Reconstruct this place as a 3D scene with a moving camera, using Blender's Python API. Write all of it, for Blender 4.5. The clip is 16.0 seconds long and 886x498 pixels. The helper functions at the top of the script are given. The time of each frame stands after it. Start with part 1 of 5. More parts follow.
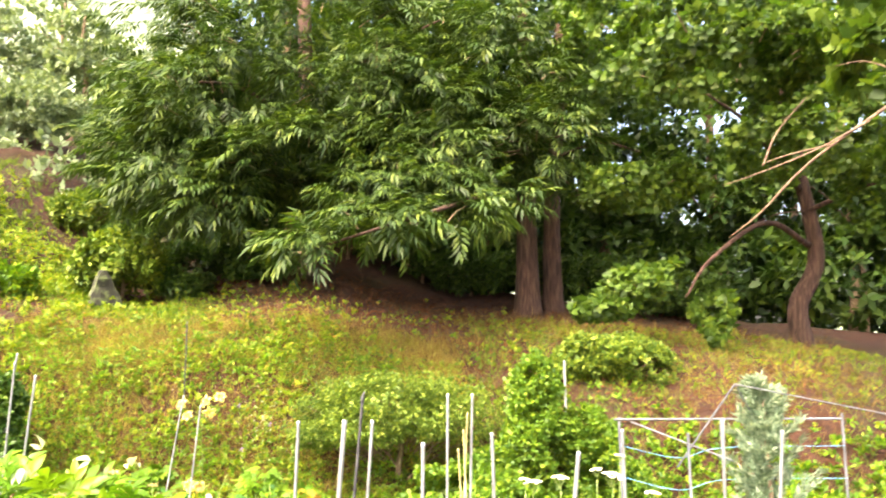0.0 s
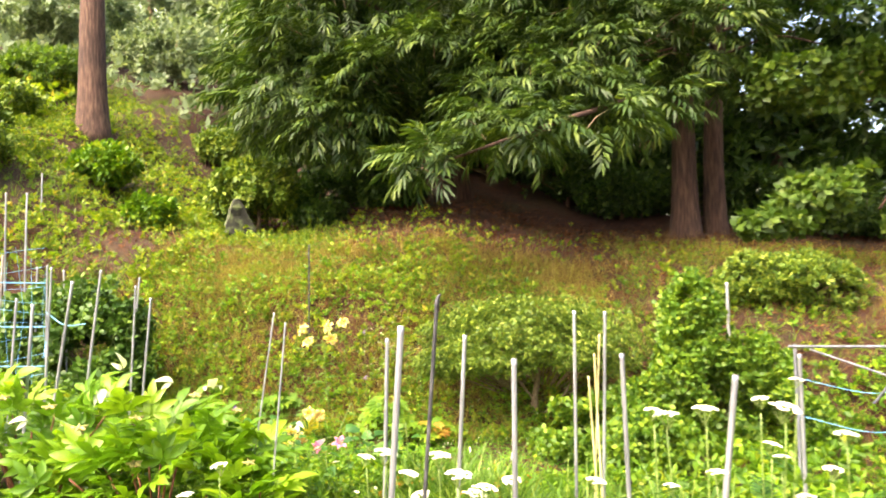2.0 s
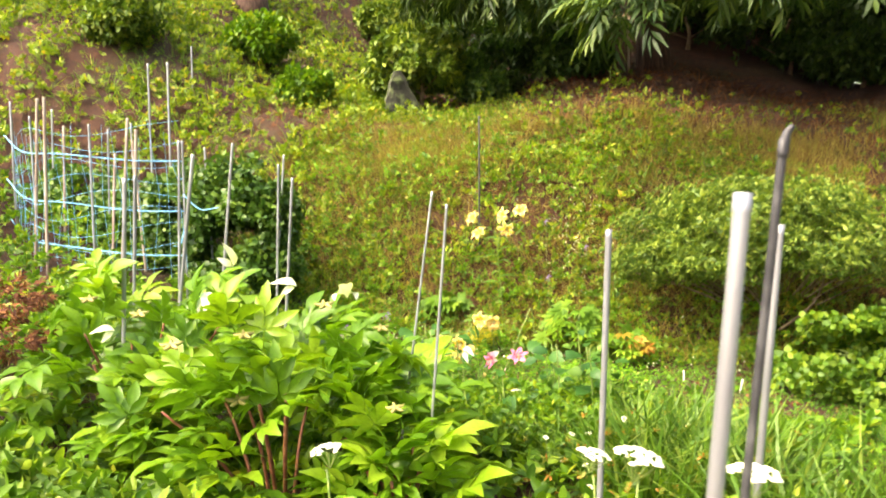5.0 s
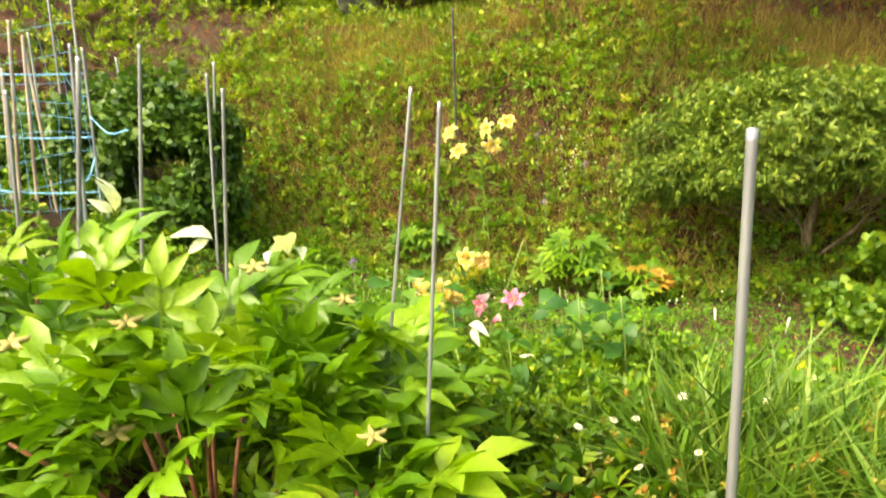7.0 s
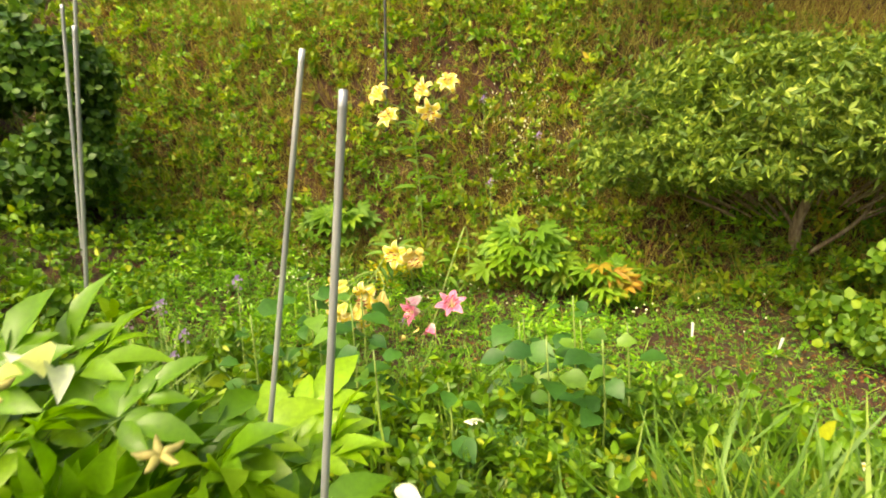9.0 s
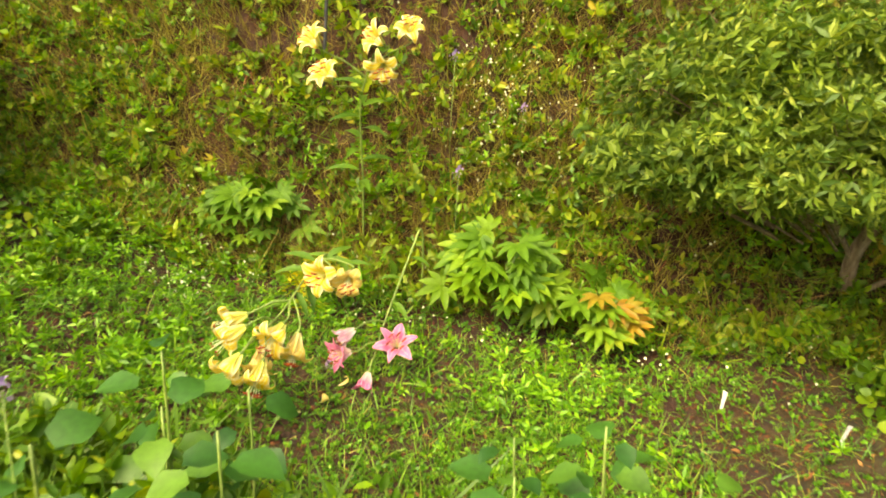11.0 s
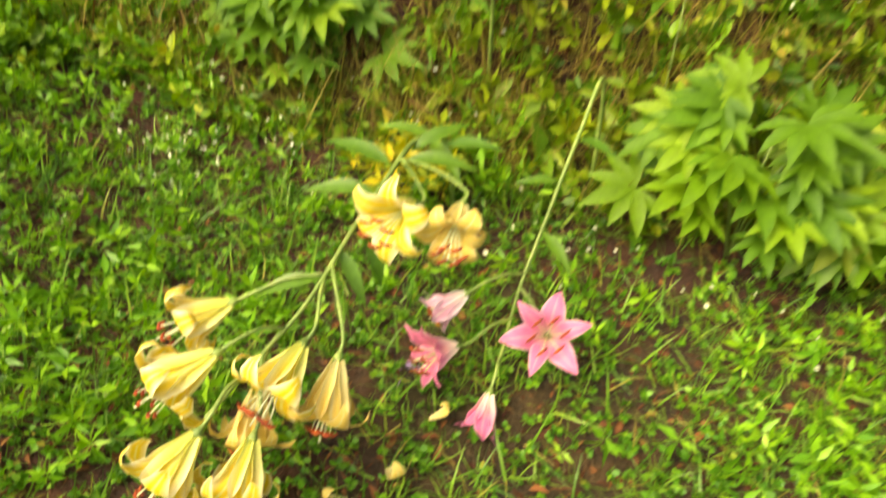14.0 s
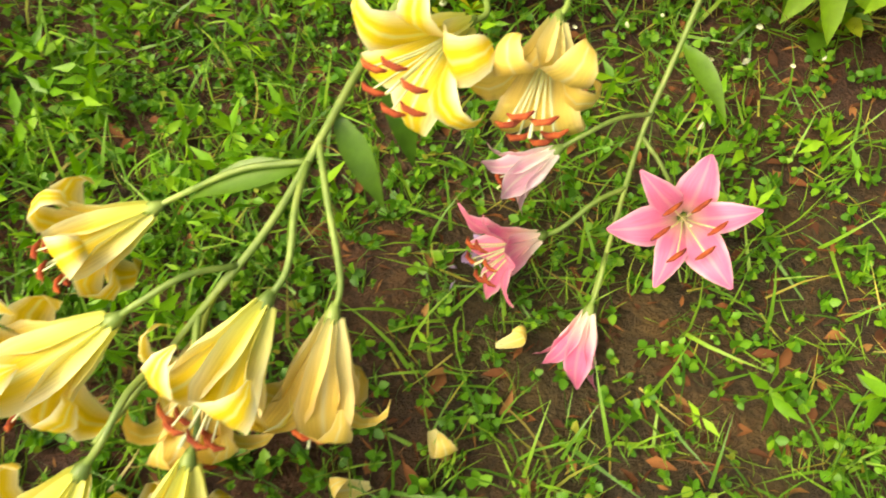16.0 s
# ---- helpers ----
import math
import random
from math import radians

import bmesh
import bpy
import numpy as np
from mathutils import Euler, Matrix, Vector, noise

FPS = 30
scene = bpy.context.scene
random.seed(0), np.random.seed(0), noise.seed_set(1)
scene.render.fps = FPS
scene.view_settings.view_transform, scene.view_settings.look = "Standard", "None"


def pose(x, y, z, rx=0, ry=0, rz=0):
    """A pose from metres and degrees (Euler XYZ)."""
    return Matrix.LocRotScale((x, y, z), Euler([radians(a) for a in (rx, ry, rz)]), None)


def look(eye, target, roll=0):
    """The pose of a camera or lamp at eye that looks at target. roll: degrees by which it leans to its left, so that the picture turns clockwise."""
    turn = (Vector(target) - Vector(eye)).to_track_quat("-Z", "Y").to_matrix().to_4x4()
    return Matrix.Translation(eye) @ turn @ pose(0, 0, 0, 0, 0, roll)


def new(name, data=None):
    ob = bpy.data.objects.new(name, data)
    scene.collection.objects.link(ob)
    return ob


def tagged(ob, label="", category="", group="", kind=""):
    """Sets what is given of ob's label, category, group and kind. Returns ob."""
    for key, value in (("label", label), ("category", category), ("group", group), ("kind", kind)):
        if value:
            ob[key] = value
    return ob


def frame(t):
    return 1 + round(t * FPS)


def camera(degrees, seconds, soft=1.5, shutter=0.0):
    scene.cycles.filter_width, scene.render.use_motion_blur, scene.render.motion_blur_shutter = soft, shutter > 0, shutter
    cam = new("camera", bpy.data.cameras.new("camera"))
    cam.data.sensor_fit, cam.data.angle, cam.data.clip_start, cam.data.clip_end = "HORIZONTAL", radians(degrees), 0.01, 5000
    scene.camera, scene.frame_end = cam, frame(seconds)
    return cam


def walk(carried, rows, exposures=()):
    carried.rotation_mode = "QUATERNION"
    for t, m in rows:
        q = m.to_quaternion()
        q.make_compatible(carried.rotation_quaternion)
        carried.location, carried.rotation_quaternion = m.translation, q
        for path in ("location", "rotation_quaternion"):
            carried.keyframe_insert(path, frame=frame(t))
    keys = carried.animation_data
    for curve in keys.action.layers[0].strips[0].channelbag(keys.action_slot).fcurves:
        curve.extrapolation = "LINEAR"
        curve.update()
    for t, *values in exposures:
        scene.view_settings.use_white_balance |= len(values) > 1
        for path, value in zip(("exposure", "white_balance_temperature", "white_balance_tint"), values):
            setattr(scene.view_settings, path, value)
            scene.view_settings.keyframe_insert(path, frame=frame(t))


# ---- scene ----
cam = camera(58.93, 16.0, soft=1.8, shutter=0.5)
PATH = [
    (0, look((2.266, -9.328, 1.968), (2.408, -6.353, 2.328), -0.92)),
    (0.5, look((2.348, -9.113, 1.936), (2.329, -6.130, 2.254), -1.29)),
    (1, look((2.528, -8.877, 1.876), (2.413, -5.894, 2.178), -1.76)),
    (1.5, look((2.582, -8.622, 1.819), (2.309, -5.642, 2.029), -1.55)),
    (2, look((2.539, -8.289, 1.762), (2.076, -5.328, 1.904), -1.48)),
    (2.5, look((2.574, -7.954, 1.728), (2.042, -5.005, 1.855), -1.54)),
    (3, look((2.524, -7.672, 1.723), (1.944, -4.731, 1.841), -1.31)),
    (3.5, look((2.333, -7.413, 1.742), (1.696, -4.483, 1.851), -0.81)),
    (4, look((2.197, -7.249, 1.714), (1.304, -4.386, 1.690), -0.18)),
    (4.2, look((2.160, -7.154, 1.701), (1.137, -4.335, 1.630), 0.13)),
    (6.3, look((1.594, -5.927, 1.609), (0.496, -3.172, 1.156), -2.41)),
    (6.5, look((1.529, -5.823, 1.637), (0.568, -3.012, 1.221), -3.07)),
    (7, look((1.469, -5.602, 1.562), (0.517, -2.812, 1.007), -3.32)),
    (7.5, look((1.446, -5.377, 1.514), (0.497, -2.604, 0.873), -3.36)),
    (8, look((1.307, -5.036, 1.538), (0.404, -2.247, 0.902), -2.78)),
    (8.2, look((1.299, -4.950, 1.552), (0.454, -2.144, 0.906), -2.48)),
    (10.3, look((0.912, -3.801, 1.689), (0.386, -1.013, 0.714), 1.43)),
    (10.5, look((0.911, -3.667, 1.667), (0.398, -0.880, 0.683), 2.23)),
    (11, look((0.846, -3.313, 1.596), (0.387, -0.512, 0.624), 3.92)),
    (11.5, look((0.773, -3.046, 1.568), (0.340, -0.242, 0.592), 3.88)),
    (12, look((0.731, -2.743, 1.528), (0.245, 0.061, 0.578), 3.50)),
    (12.5, look((0.614, -2.435, 1.536), (0.079, 0.359, 0.584), 3.11)),
    (13, look((0.536, -2.158, 1.444), (-0.044, 0.607, 0.433), 3.46)),
    (13.5, look((0.487, -1.898, 1.408), (-0.297, 0.671, 0.073), 2.94)),
    (14, look((0.371, -1.703, 1.270), (-0.356, 0.594, -0.518), 2.90)),
    (14.5, look((0.237, -1.567, 1.152), (-0.465, 0.447, -0.957), 2.31)),
    (15, look((0.213, -1.394, 1.074), (-0.487, 0.425, -1.207), 1.24)),
    (15.5, look((0.188, -1.293, 1.002), (-0.582, 0.392, -1.358), -1.26)),
    (16, look((0.202, -1.191, 0.993), (-0.544, 0.392, -1.444), -2.58)),
]
walk(cam, PATH, [(0, 2.9, 7300, 16), (1.5, 2.6, 7200, 16), (4.2, 2.4, 7200, 15), (7.5, 1.87, 8000, 3), (11, 1.7, 8500, 3), (13, 1.63, 8800, 3), (15, 1.36, 8000, 0)])

# ---- world, sun ----
world = bpy.data.worlds.new("sky")
scene.world = world
world.use_nodes = True
wt = world.node_tree
sky = wt.nodes.new("ShaderNodeTexSky")
sky.sky_type = 'NISHITA'
sky.sun_disc = False
sky.sun_elevation = radians(52)
sky.sun_rotation = radians(215)
sky.air_density, sky.dust_density, sky.ozone_density = 1.0, 7.0, 1.0
wt.links.new(sky.outputs[0], wt.nodes["Background"].inputs[0])
wt.nodes["Background"].inputs[1].default_value = 0.15
sun_data = bpy.data.lights.new("sun", 'SUN')
sun_data.energy, sun_data.angle, sun_data.color = 1.05, radians(40), (1.0, 0.92, 0.74)
sun = new("sun", sun_data)
sun.matrix_world = look((-6.0, -8.6, 13.4), (0, 0, 0))

# ---- materials ----


def node_mat(name):
    m = bpy.data.materials.new(name)
    m.use_nodes = True
    t = m.node_tree
    return m, t, t.nodes["Principled BSDF"], t.nodes["Material Output"]


def ramp(t, source, stops):
    r = t.nodes.new("ShaderNodeValToRGB")
    while len(r.color_ramp.elements) < len(stops):
        r.color_ramp.elements.new(0.5)
    for e, (p, c) in zip(r.color_ramp.elements, stops):
        e.position, e.color = p, (*c, 1)
    t.links.new(source, r.inputs[0])
    return r.outputs[0]


def noise_node(t, scale, detail=4, rough=0.6):
    n = t.nodes.new("ShaderNodeTexNoise")
    n.inputs["Scale"].default_value, n.inputs["Detail"].default_value, n.inputs["Roughness"].default_value = scale, detail, rough
    g = t.nodes.new("ShaderNodeNewGeometry")
    t.links.new(g.outputs["Position"], n.inputs["Vector"])
    return n.outputs[0]


def mix(t, fac, a, b, mode='MIX'):
    m = t.nodes.new("ShaderNodeMix")
    m.data_type, m.blend_type = 'RGBA', mode
    for s, v in ((0, fac), (6, a), (7, b)):
        if hasattr(v, "is_output"):
            t.links.new(v, m.inputs[s])
        else:
            m.inputs[s].default_value = v if s == 0 else (*v, 1)
    return m.outputs[2]


def bump(t, b, source, strength, dist):
    n = t.nodes.new("ShaderNodeBump")
    n.inputs["Strength"].default_value, n.inputs["Distance"].default_value = strength, dist
    t.links.new(source, n.inputs["Height"])
    t.links.new(n.outputs[0], b.inputs["Normal"])


def leaf_mat(name, stops, rough=0.45, clear=0.35, patch=1.3, single=False, grain=60.0):
    """Leaf: colour varies from leaf to leaf and from patch to patch, and light shines through."""
    m, t, b, out = node_mat(name)
    if single:
        rnd = t.nodes.new("ShaderNodeObjectInfo").outputs["Random"]
    else:
        rnd = t.nodes.new("ShaderNodeNewGeometry").outputs["Random Per Island"]
    col = ramp(t, rnd, stops)
    big = ramp(t, noise_node(t, patch, 3), ((0.3, (0.72, 0.74, 0.7)), (0.72, (1.22, 1.18, 1.0))))
    col = mix(t, 1.0, col, big, 'MULTIPLY')
    fine = ramp(t, noise_node(t, grain, 3), ((0.3, (0.82, 0.82, 0.8)), (0.7, (1.12, 1.12, 1.1))))
    col = mix(t, 1.0, col, fine, 'MULTIPLY')
    t.links.new(col, b.inputs["Base Color"])
    b.inputs["Roughness"].default_value = rough
    b.inputs["Specular IOR Level"].default_value = 0.35
    tr = t.nodes.new("ShaderNodeBsdfTranslucent")
    t.links.new(mix(t, 1.0, col, (1.25, 1.3, 0.55), 'MULTIPLY'), tr.inputs[0])
    ms = t.nodes.new("ShaderNodeMixShader")
    ms.inputs[0].default_value = clear
    t.links.new(b.outputs[0], ms.inputs[1])
    t.links.new(tr.outputs[0], ms.inputs[2])
    t.links.new(ms.outputs[0], out.inputs[0])
    return m


def grain_mat(name, a, b_, c, scale, rough=0.85, strength=0.6, dist=0.01, stretch=None, metallic=0.0):
    m, t, b, out = node_mat(name)
    n = t.nodes.new("ShaderNodeTexNoise")
    n.inputs["Scale"].default_value, n.inputs["Detail"].default_value = scale, 6
    g = t.nodes.new("ShaderNodeNewGeometry")
    mp = t.nodes.new("ShaderNodeMapping")
    t.links.new(g.outputs["Position"], mp.inputs[0])
    mp.inputs["Scale"].default_value = stretch or (1, 1, 1)
    t.links.new(mp.outputs[0], n.inputs["Vector"])
    col = ramp(t, n.outputs[0], ((0.3, a), (0.5, b_), (0.72, c)))
    col = mix(t, 1.0, col, ramp(t, noise_node(t, scale * 0.13, 2), ((0.3, (0.75, 0.75, 0.75)), (0.7, (1.15, 1.15, 1.15)))), 'MULTIPLY')
    t.links.new(col, b.inputs["Base Color"])
    b.inputs["Roughness"].default_value, b.inputs["Metallic"].default_value = rough, metallic
    bump(t, b, n.outputs[0], strength, dist)
    return m


def soil_mat():
    m, t, b, out = node_mat("soil")
    n1, n2, n3 = noise_node(t, 0.7, 4), noise_node(t, 9, 6, 0.7), noise_node(t, 70, 4, 0.7)
    col = ramp(t, n2, ((0.3, (0.022, 0.009, 0.006)), (0.5, (0.056, 0.021, 0.009)), (0.7, (0.1, 0.038, 0.014))))
    moss = ramp(t, n2, ((0.35, (0.025, 0.03, 0.008)), (0.65, (0.075, 0.075, 0.018))))
    col = mix(t, ramp(t, n1, ((0.5, (0, 0, 0)), (0.68, (0.6, 0.6, 0.6)))), col, moss)
    col = mix(t, 1.0, col, ramp(t, n3, ((0.3, (0.6, 0.6, 0.6)), (0.7, (1.35, 1.3, 1.25)))), 'MULTIPLY')
    t.links.new(col, b.inputs["Base Color"])
    b.inputs["Roughness"].default_value = 0.95
    bump(t, b, n3, 1.0, 0.03)
    return m


def petal_mat(name, inner, mid, rim, width, heart):
    """Petal: colour runs from the midrib (x = 0 of the mesh) to the rim, with fine streaks along it."""
    m, t, b, out = node_mat(name)
    tc = t.nodes.new("ShaderNodeUVMap")
    sp = t.nodes.new("ShaderNodeSeparateXYZ")
    t.links.new(tc.outputs[0], sp.inputs[0])
    ab = t.nodes.new("ShaderNodeMath")
    ab.operation = 'ABSOLUTE'
    t.links.new(sp.outputs[0], ab.inputs[0])
    col = ramp(t, ab.outputs[0], ((0.0, inner), (0.16, mid), (width, mid), (1.0, rim)))
    col = mix(t, ramp(t, sp.outputs[1], ((0.1, (0.9, 0.9, 0.9)), (0.5, (0, 0, 0)))), col, heart)
    n = t.nodes.new("ShaderNodeTexNoise")
    n.inputs["Scale"].default_value = 9
    mp = t.nodes.new("ShaderNodeMapping")
    mp.inputs["Scale"].default_value = (3, 0.4, 1)
    t.links.new(tc.outputs[0], mp.inputs[0])
    t.links.new(mp.outputs[0], n.inputs["Vector"])
    col = mix(t, 1.0, col, ramp(t, n.outputs[0], ((0.3, (0.86, 0.84, 0.78)), (0.7, (1.08, 1.08, 1.08)))), 'MULTIPLY')
    t.links.new(col, b.inputs["Base Color"])
    b.inputs["Roughness"].default_value = 0.5
    tr = t.nodes.new("ShaderNodeBsdfTranslucent")
    t.links.new(col, tr.inputs[0])
    ms = t.nodes.new("ShaderNodeMixShader")
    ms.inputs[0].default_value = 0.3
    t.links.new(b.outputs[0], ms.inputs[1])
    t.links.new(tr.outputs[0], ms.inputs[2])
    t.links.new(ms.outputs[0], out.inputs[0])
    return m


SOIL = soil_mat()
M_CHESTNUT = leaf_mat("chestnut_leaf", ((0, (0.02, 0.05, 0.01)), (0.5, (0.038, 0.08, 0.014)), (0.82, (0.08, 0.135, 0.022)), (1, (0.13, 0.185, 0.032))), 0.5, 0.26)
M_WOODS = leaf_mat("woods_leaf", ((0, (0.022, 0.058, 0.012)), (0.6, (0.056, 0.12, 0.022)), (1, (0.12, 0.2, 0.035))), 0.5, 0.3)
M_BRIGHT = leaf_mat("bright_tree_leaf", ((0, (0.045, 0.1, 0.018)), (0.6, (0.09, 0.17, 0.024)), (1, (0.16, 0.24, 0.035))), 0.5, 0.4)
# distance haze is put into this leaf colour as pale grey-green
M_HAZEWOODS = leaf_mat("haze_tinted_leaf", ((0, (0.11, 0.165, 0.1)), (0.6, (0.19, 0.26, 0.16)), (1, (0.29, 0.36, 0.23))), 0.7, 0.3)
M_AZALEA = leaf_mat("azalea_leaf", ((0, (0.05, 0.11, 0.014)), (0.5, (0.12, 0.2, 0.024)), (0.85, (0.22, 0.31, 0.04)), (1, (0.34, 0.4, 0.07))), 0.55, 0.25)
M_VINE = leaf_mat("vine_leaf", ((0, (0.05, 0.13, 0.012)), (0.6, (0.11, 0.22, 0.015)), (1, (0.21, 0.31, 0.022))), 0.5, 0.4)
M_NETVINE = leaf_mat("net_vine_leaf", ((0, (0.03, 0.085, 0.012)), (0.7, (0.075, 0.16, 0.022)), (1, (0.16, 0.26, 0.035))), 0.45, 0.25)
M_JUNIPER = leaf_mat("juniper_scale", ((0, (0.09, 0.15, 0.1)), (0.6, (0.2, 0.29, 0.21)), (1, (0.38, 0.46, 0.35))), 0.6, 0.15)
M_PEONY = leaf_mat("peony_leaf", ((0, (0.08, 0.19, 0.013)), (0.5, (0.14, 0.29, 0.016)), (0.85, (0.21, 0.37, 0.02)), (1, (0.26, 0.4, 0.03))), 0.33, 0.4, single=True)
M_PALE = leaf_mat("pale_leaf_underside", ((0, (0.62, 0.68, 0.5)), (1, (0.82, 0.84, 0.72))), 0.4, 0.3)
M_HELLE = leaf_mat("palmate_leaf", ((0, (0.07, 0.17, 0.011)), (0.6, (0.13, 0.27, 0.012)), (1, (0.22, 0.35, 0.018))), 0.58, 0.4, single=True)
M_ORANGE = leaf_mat("autumn_leaf", ((0, (0.08, 0.19, 0.015)), (0.65, (0.14, 0.25, 0.018)), (0.88, (0.23, 0.24, 0.022)), (1, (0.32, 0.14, 0.02))), 0.5, 0.3, single=True)
M_GRASS = leaf_mat("grass_blade", ((0, (0.07, 0.16, 0.012)), (0.6, (0.15, 0.29, 0.016)), (0.9, (0.25, 0.38, 0.03)), (1, (0.38, 0.34, 0.08))), 0.5, 0.35)
M_BEDGRASS = leaf_mat("bed_grass_blade", ((0, (0.05, 0.14, 0.018)), (0.55, (0.13, 0.29, 0.028)), (0.95, (0.23, 0.4, 0.045)), (1, (0.34, 0.27, 0.09))), 0.42, 0.3)
M_CLOVER = leaf_mat("clover_leaf", ((0, (0.05, 0.16, 0.014)), (0.6, (0.11, 0.29, 0.02)), (0.97, (0.2, 0.4, 0.03)), (1, (0.3, 0.26, 0.05))), 0.45, 0.3)
M_LUSH = leaf_mat("lush_weed_leaf", ((0, (0.08, 0.22, 0.015)), (0.5, (0.16, 0.37, 0.02)), (1, (0.28, 0.5, 0.035))), 0.4, 0.35)
M_GOLDHERB = leaf_mat("yellow_herb_leaf", ((0, (0.2, 0.3, 0.02)), (0.5, (0.36, 0.4, 0.03)), (1, (0.65, 0.5, 0.03))), 0.5, 0.3)
M_GOLD = leaf_mat("golden_dry_grass", ((0, (0.16, 0.12, 0.03)), (0.4, (0.28, 0.24, 0.05)), (0.75, (0.33, 0.33, 0.06)), (1, (0.5, 0.4, 0.14))), 0.7, 0.3)
M_LONG = leaf_mat("long_grass_blade", ((0, (0.05, 0.13, 0.012)), (0.7, (0.11, 0.22, 0.02)), (1, (0.22, 0.3, 0.05))), 0.45, 0.3)
M_STRAW = leaf_mat("straw_stalk", ((0, (0.1, 0.035, 0.015)), (0.3, (0.16, 0.08, 0.025)), (0.65, (0.26, 0.17, 0.05)), (1, (0.38, 0.29, 0.1))), 0.75, 0.2)
M_LITTER = leaf_mat("needle_litter", ((0, (0.05, 0.016, 0.007)), (0.5, (0.12, 0.042, 0.015)), (0.85, (0.2, 0.078, 0.026)), (1, (0.3, 0.16, 0.06))), 0.85, 0.1)
M_WEED = leaf_mat("weed_leaf", ((0, (0.05, 0.13, 0.01)), (0.5, (0.1, 0.22, 0.012)), (0.9, (0.2, 0.34, 0.016)), (1, (0.34, 0.38, 0.03))), 0.45, 0.33)
M_FERN = leaf_mat("bank_weed_leaf", ((0, (0.09, 0.17, 0.012)), (0.5, (0.18, 0.28, 0.016)), (0.92, (0.29, 0.37, 0.022)), (1, (0.42, 0.3, 0.05))), 0.5, 0.35)
M_LILYLEAF = leaf_mat("lily_leaf", ((0, (0.05, 0.13, 0.015)), (1, (0.14, 0.26, 0.03))), 0.3, 0.25, single=True)
M_BROAD = leaf_mat("broad_leaf", ((0, (0.022, 0.085, 0.015)), (0.7, (0.05, 0.15, 0.022)), (1, (0.13, 0.25, 0.026))), 0.45, 0.3, single=True)
M_RUSTWEED = leaf_mat("rusty_weed_leaf", ((0, (0.1, 0.19, 0.02)), (0.6, (0.24, 0.24, 0.03)), (1, (0.42, 0.16, 0.03))), 0.5, 0.3)
M_STEM = grain_mat("green_stem", (0.1, 0.17, 0.03), (0.17, 0.25, 0.05), (0.26, 0.33, 0.08), 40, 0.5, 0.2, 0.002)
M_REDSTEM = grain_mat("red_stem", (0.11, 0.03, 0.012), (0.2, 0.07, 0.03), (0.3, 0.13, 0.05), 30, 0.6, 0.3, 0.003)
M_BARK = grain_mat("cedar_bark", (0.03, 0.017, 0.011), (0.075, 0.04, 0.027), (0.15, 0.09, 0.06), 9, 0.95, 1.0, 0.03, (3, 3, 0.35))
M_TWIG = grain_mat("twig_bark", (0.1, 0.065, 0.035), (0.2, 0.14, 0.08), (0.32, 0.25, 0.16), 25, 0.9, 0.7, 0.006, (2, 2, 0.5))
M_DEAD = grain_mat("dead_twig_bark", (0.09, 0.055, 0.035), (0.16, 0.1, 0.06), (0.24, 0.17, 0.11), 25, 0.9, 0.6, 0.005)
M_PIPE = grain_mat("galvanised_pipe", (0.22, 0.23, 0.24), (0.32, 0.33, 0.34), (0.42, 0.43, 0.43), 18, 0.4, 0.1, 0.001, (1, 1, 0.15), 0.55)
M_OLDPIPE = grain_mat("weathered_pipe", (0.09, 0.1, 0.12), (0.16, 0.17, 0.19), (0.26, 0.27, 0.29), 18, 0.6, 0.2, 0.001, (1, 1, 0.15), 0.3)
M_BLACK = grain_mat("black_plastic_pole", (0.02, 0.02, 0.022), (0.04, 0.04, 0.042), (0.08, 0.08, 0.08), 22, 0.5, 0.2, 0.001)
M_CANE = grain_mat("bamboo_cane", (0.32, 0.26, 0.1), (0.47, 0.4, 0.18), (0.6, 0.54, 0.28), 12, 0.55, 0.2, 0.002, (1, 1, 0.3))
M_WOODSTAKE = grain_mat("grey_wood", (0.2, 0.14, 0.1), (0.34, 0.27, 0.21), (0.5, 0.42, 0.34), 16, 0.85, 0.4, 0.003, (2, 2, 0.2))
M_TWINE = grain_mat("blue_twine", (0.08, 0.3, 0.55), (0.16, 0.46, 0.72), (0.36, 0.62, 0.8), 60, 0.7, 0.4, 0.001)
M_STONE = grain_mat("mossy_stone", (0.01, 0.009, 0.008), (0.024, 0.026, 0.016), (0.13, 0.17, 0.06), 8, 0.95, 0.9, 0.02)
M_YELLOW = petal_mat("yellow_petal", (0.82, 0.78, 0.3), (0.84, 0.62, 0.035), (0.88, 0.84, 0.55), 0.4, (0.68, 0.7, 0.16))
M_PINK = petal_mat("pink_petal", (0.86, 0.34, 0.46), (0.8, 0.19, 0.39), (0.88, 0.46, 0.6), 0.7, (0.9, 0.78, 0.66))
M_FADED = petal_mat("faded_pink_petal", (0.85, 0.68, 0.66), (0.76, 0.4, 0.55), (0.86, 0.68, 0.74), 0.6, (0.86, 0.8, 0.72))
M_CREAM = petal_mat("withered_petal", (0.8, 0.72, 0.36), (0.8, 0.6, 0.14), (0.78, 0.62, 0.28), 0.6, (0.74, 0.68, 0.32))
M_ANTHER = grain_mat("rust_anther", (0.16, 0.02, 0.008), (0.27, 0.042, 0.01), (0.42, 0.1, 0.018), 90, 0.9, 0.4, 0.001)
M_WHITE = leaf_mat("white_petal", ((0, (0.72, 0.75, 0.62)), (1, (0.86, 0.86, 0.82))), 0.6, 0.25)
M_DISC = grain_mat("yellow_disc", (0.5, 0.3, 0.02), (0.7, 0.45, 0.03), (0.8, 0.6, 0.08), 120, 0.8, 0.4, 0.001)
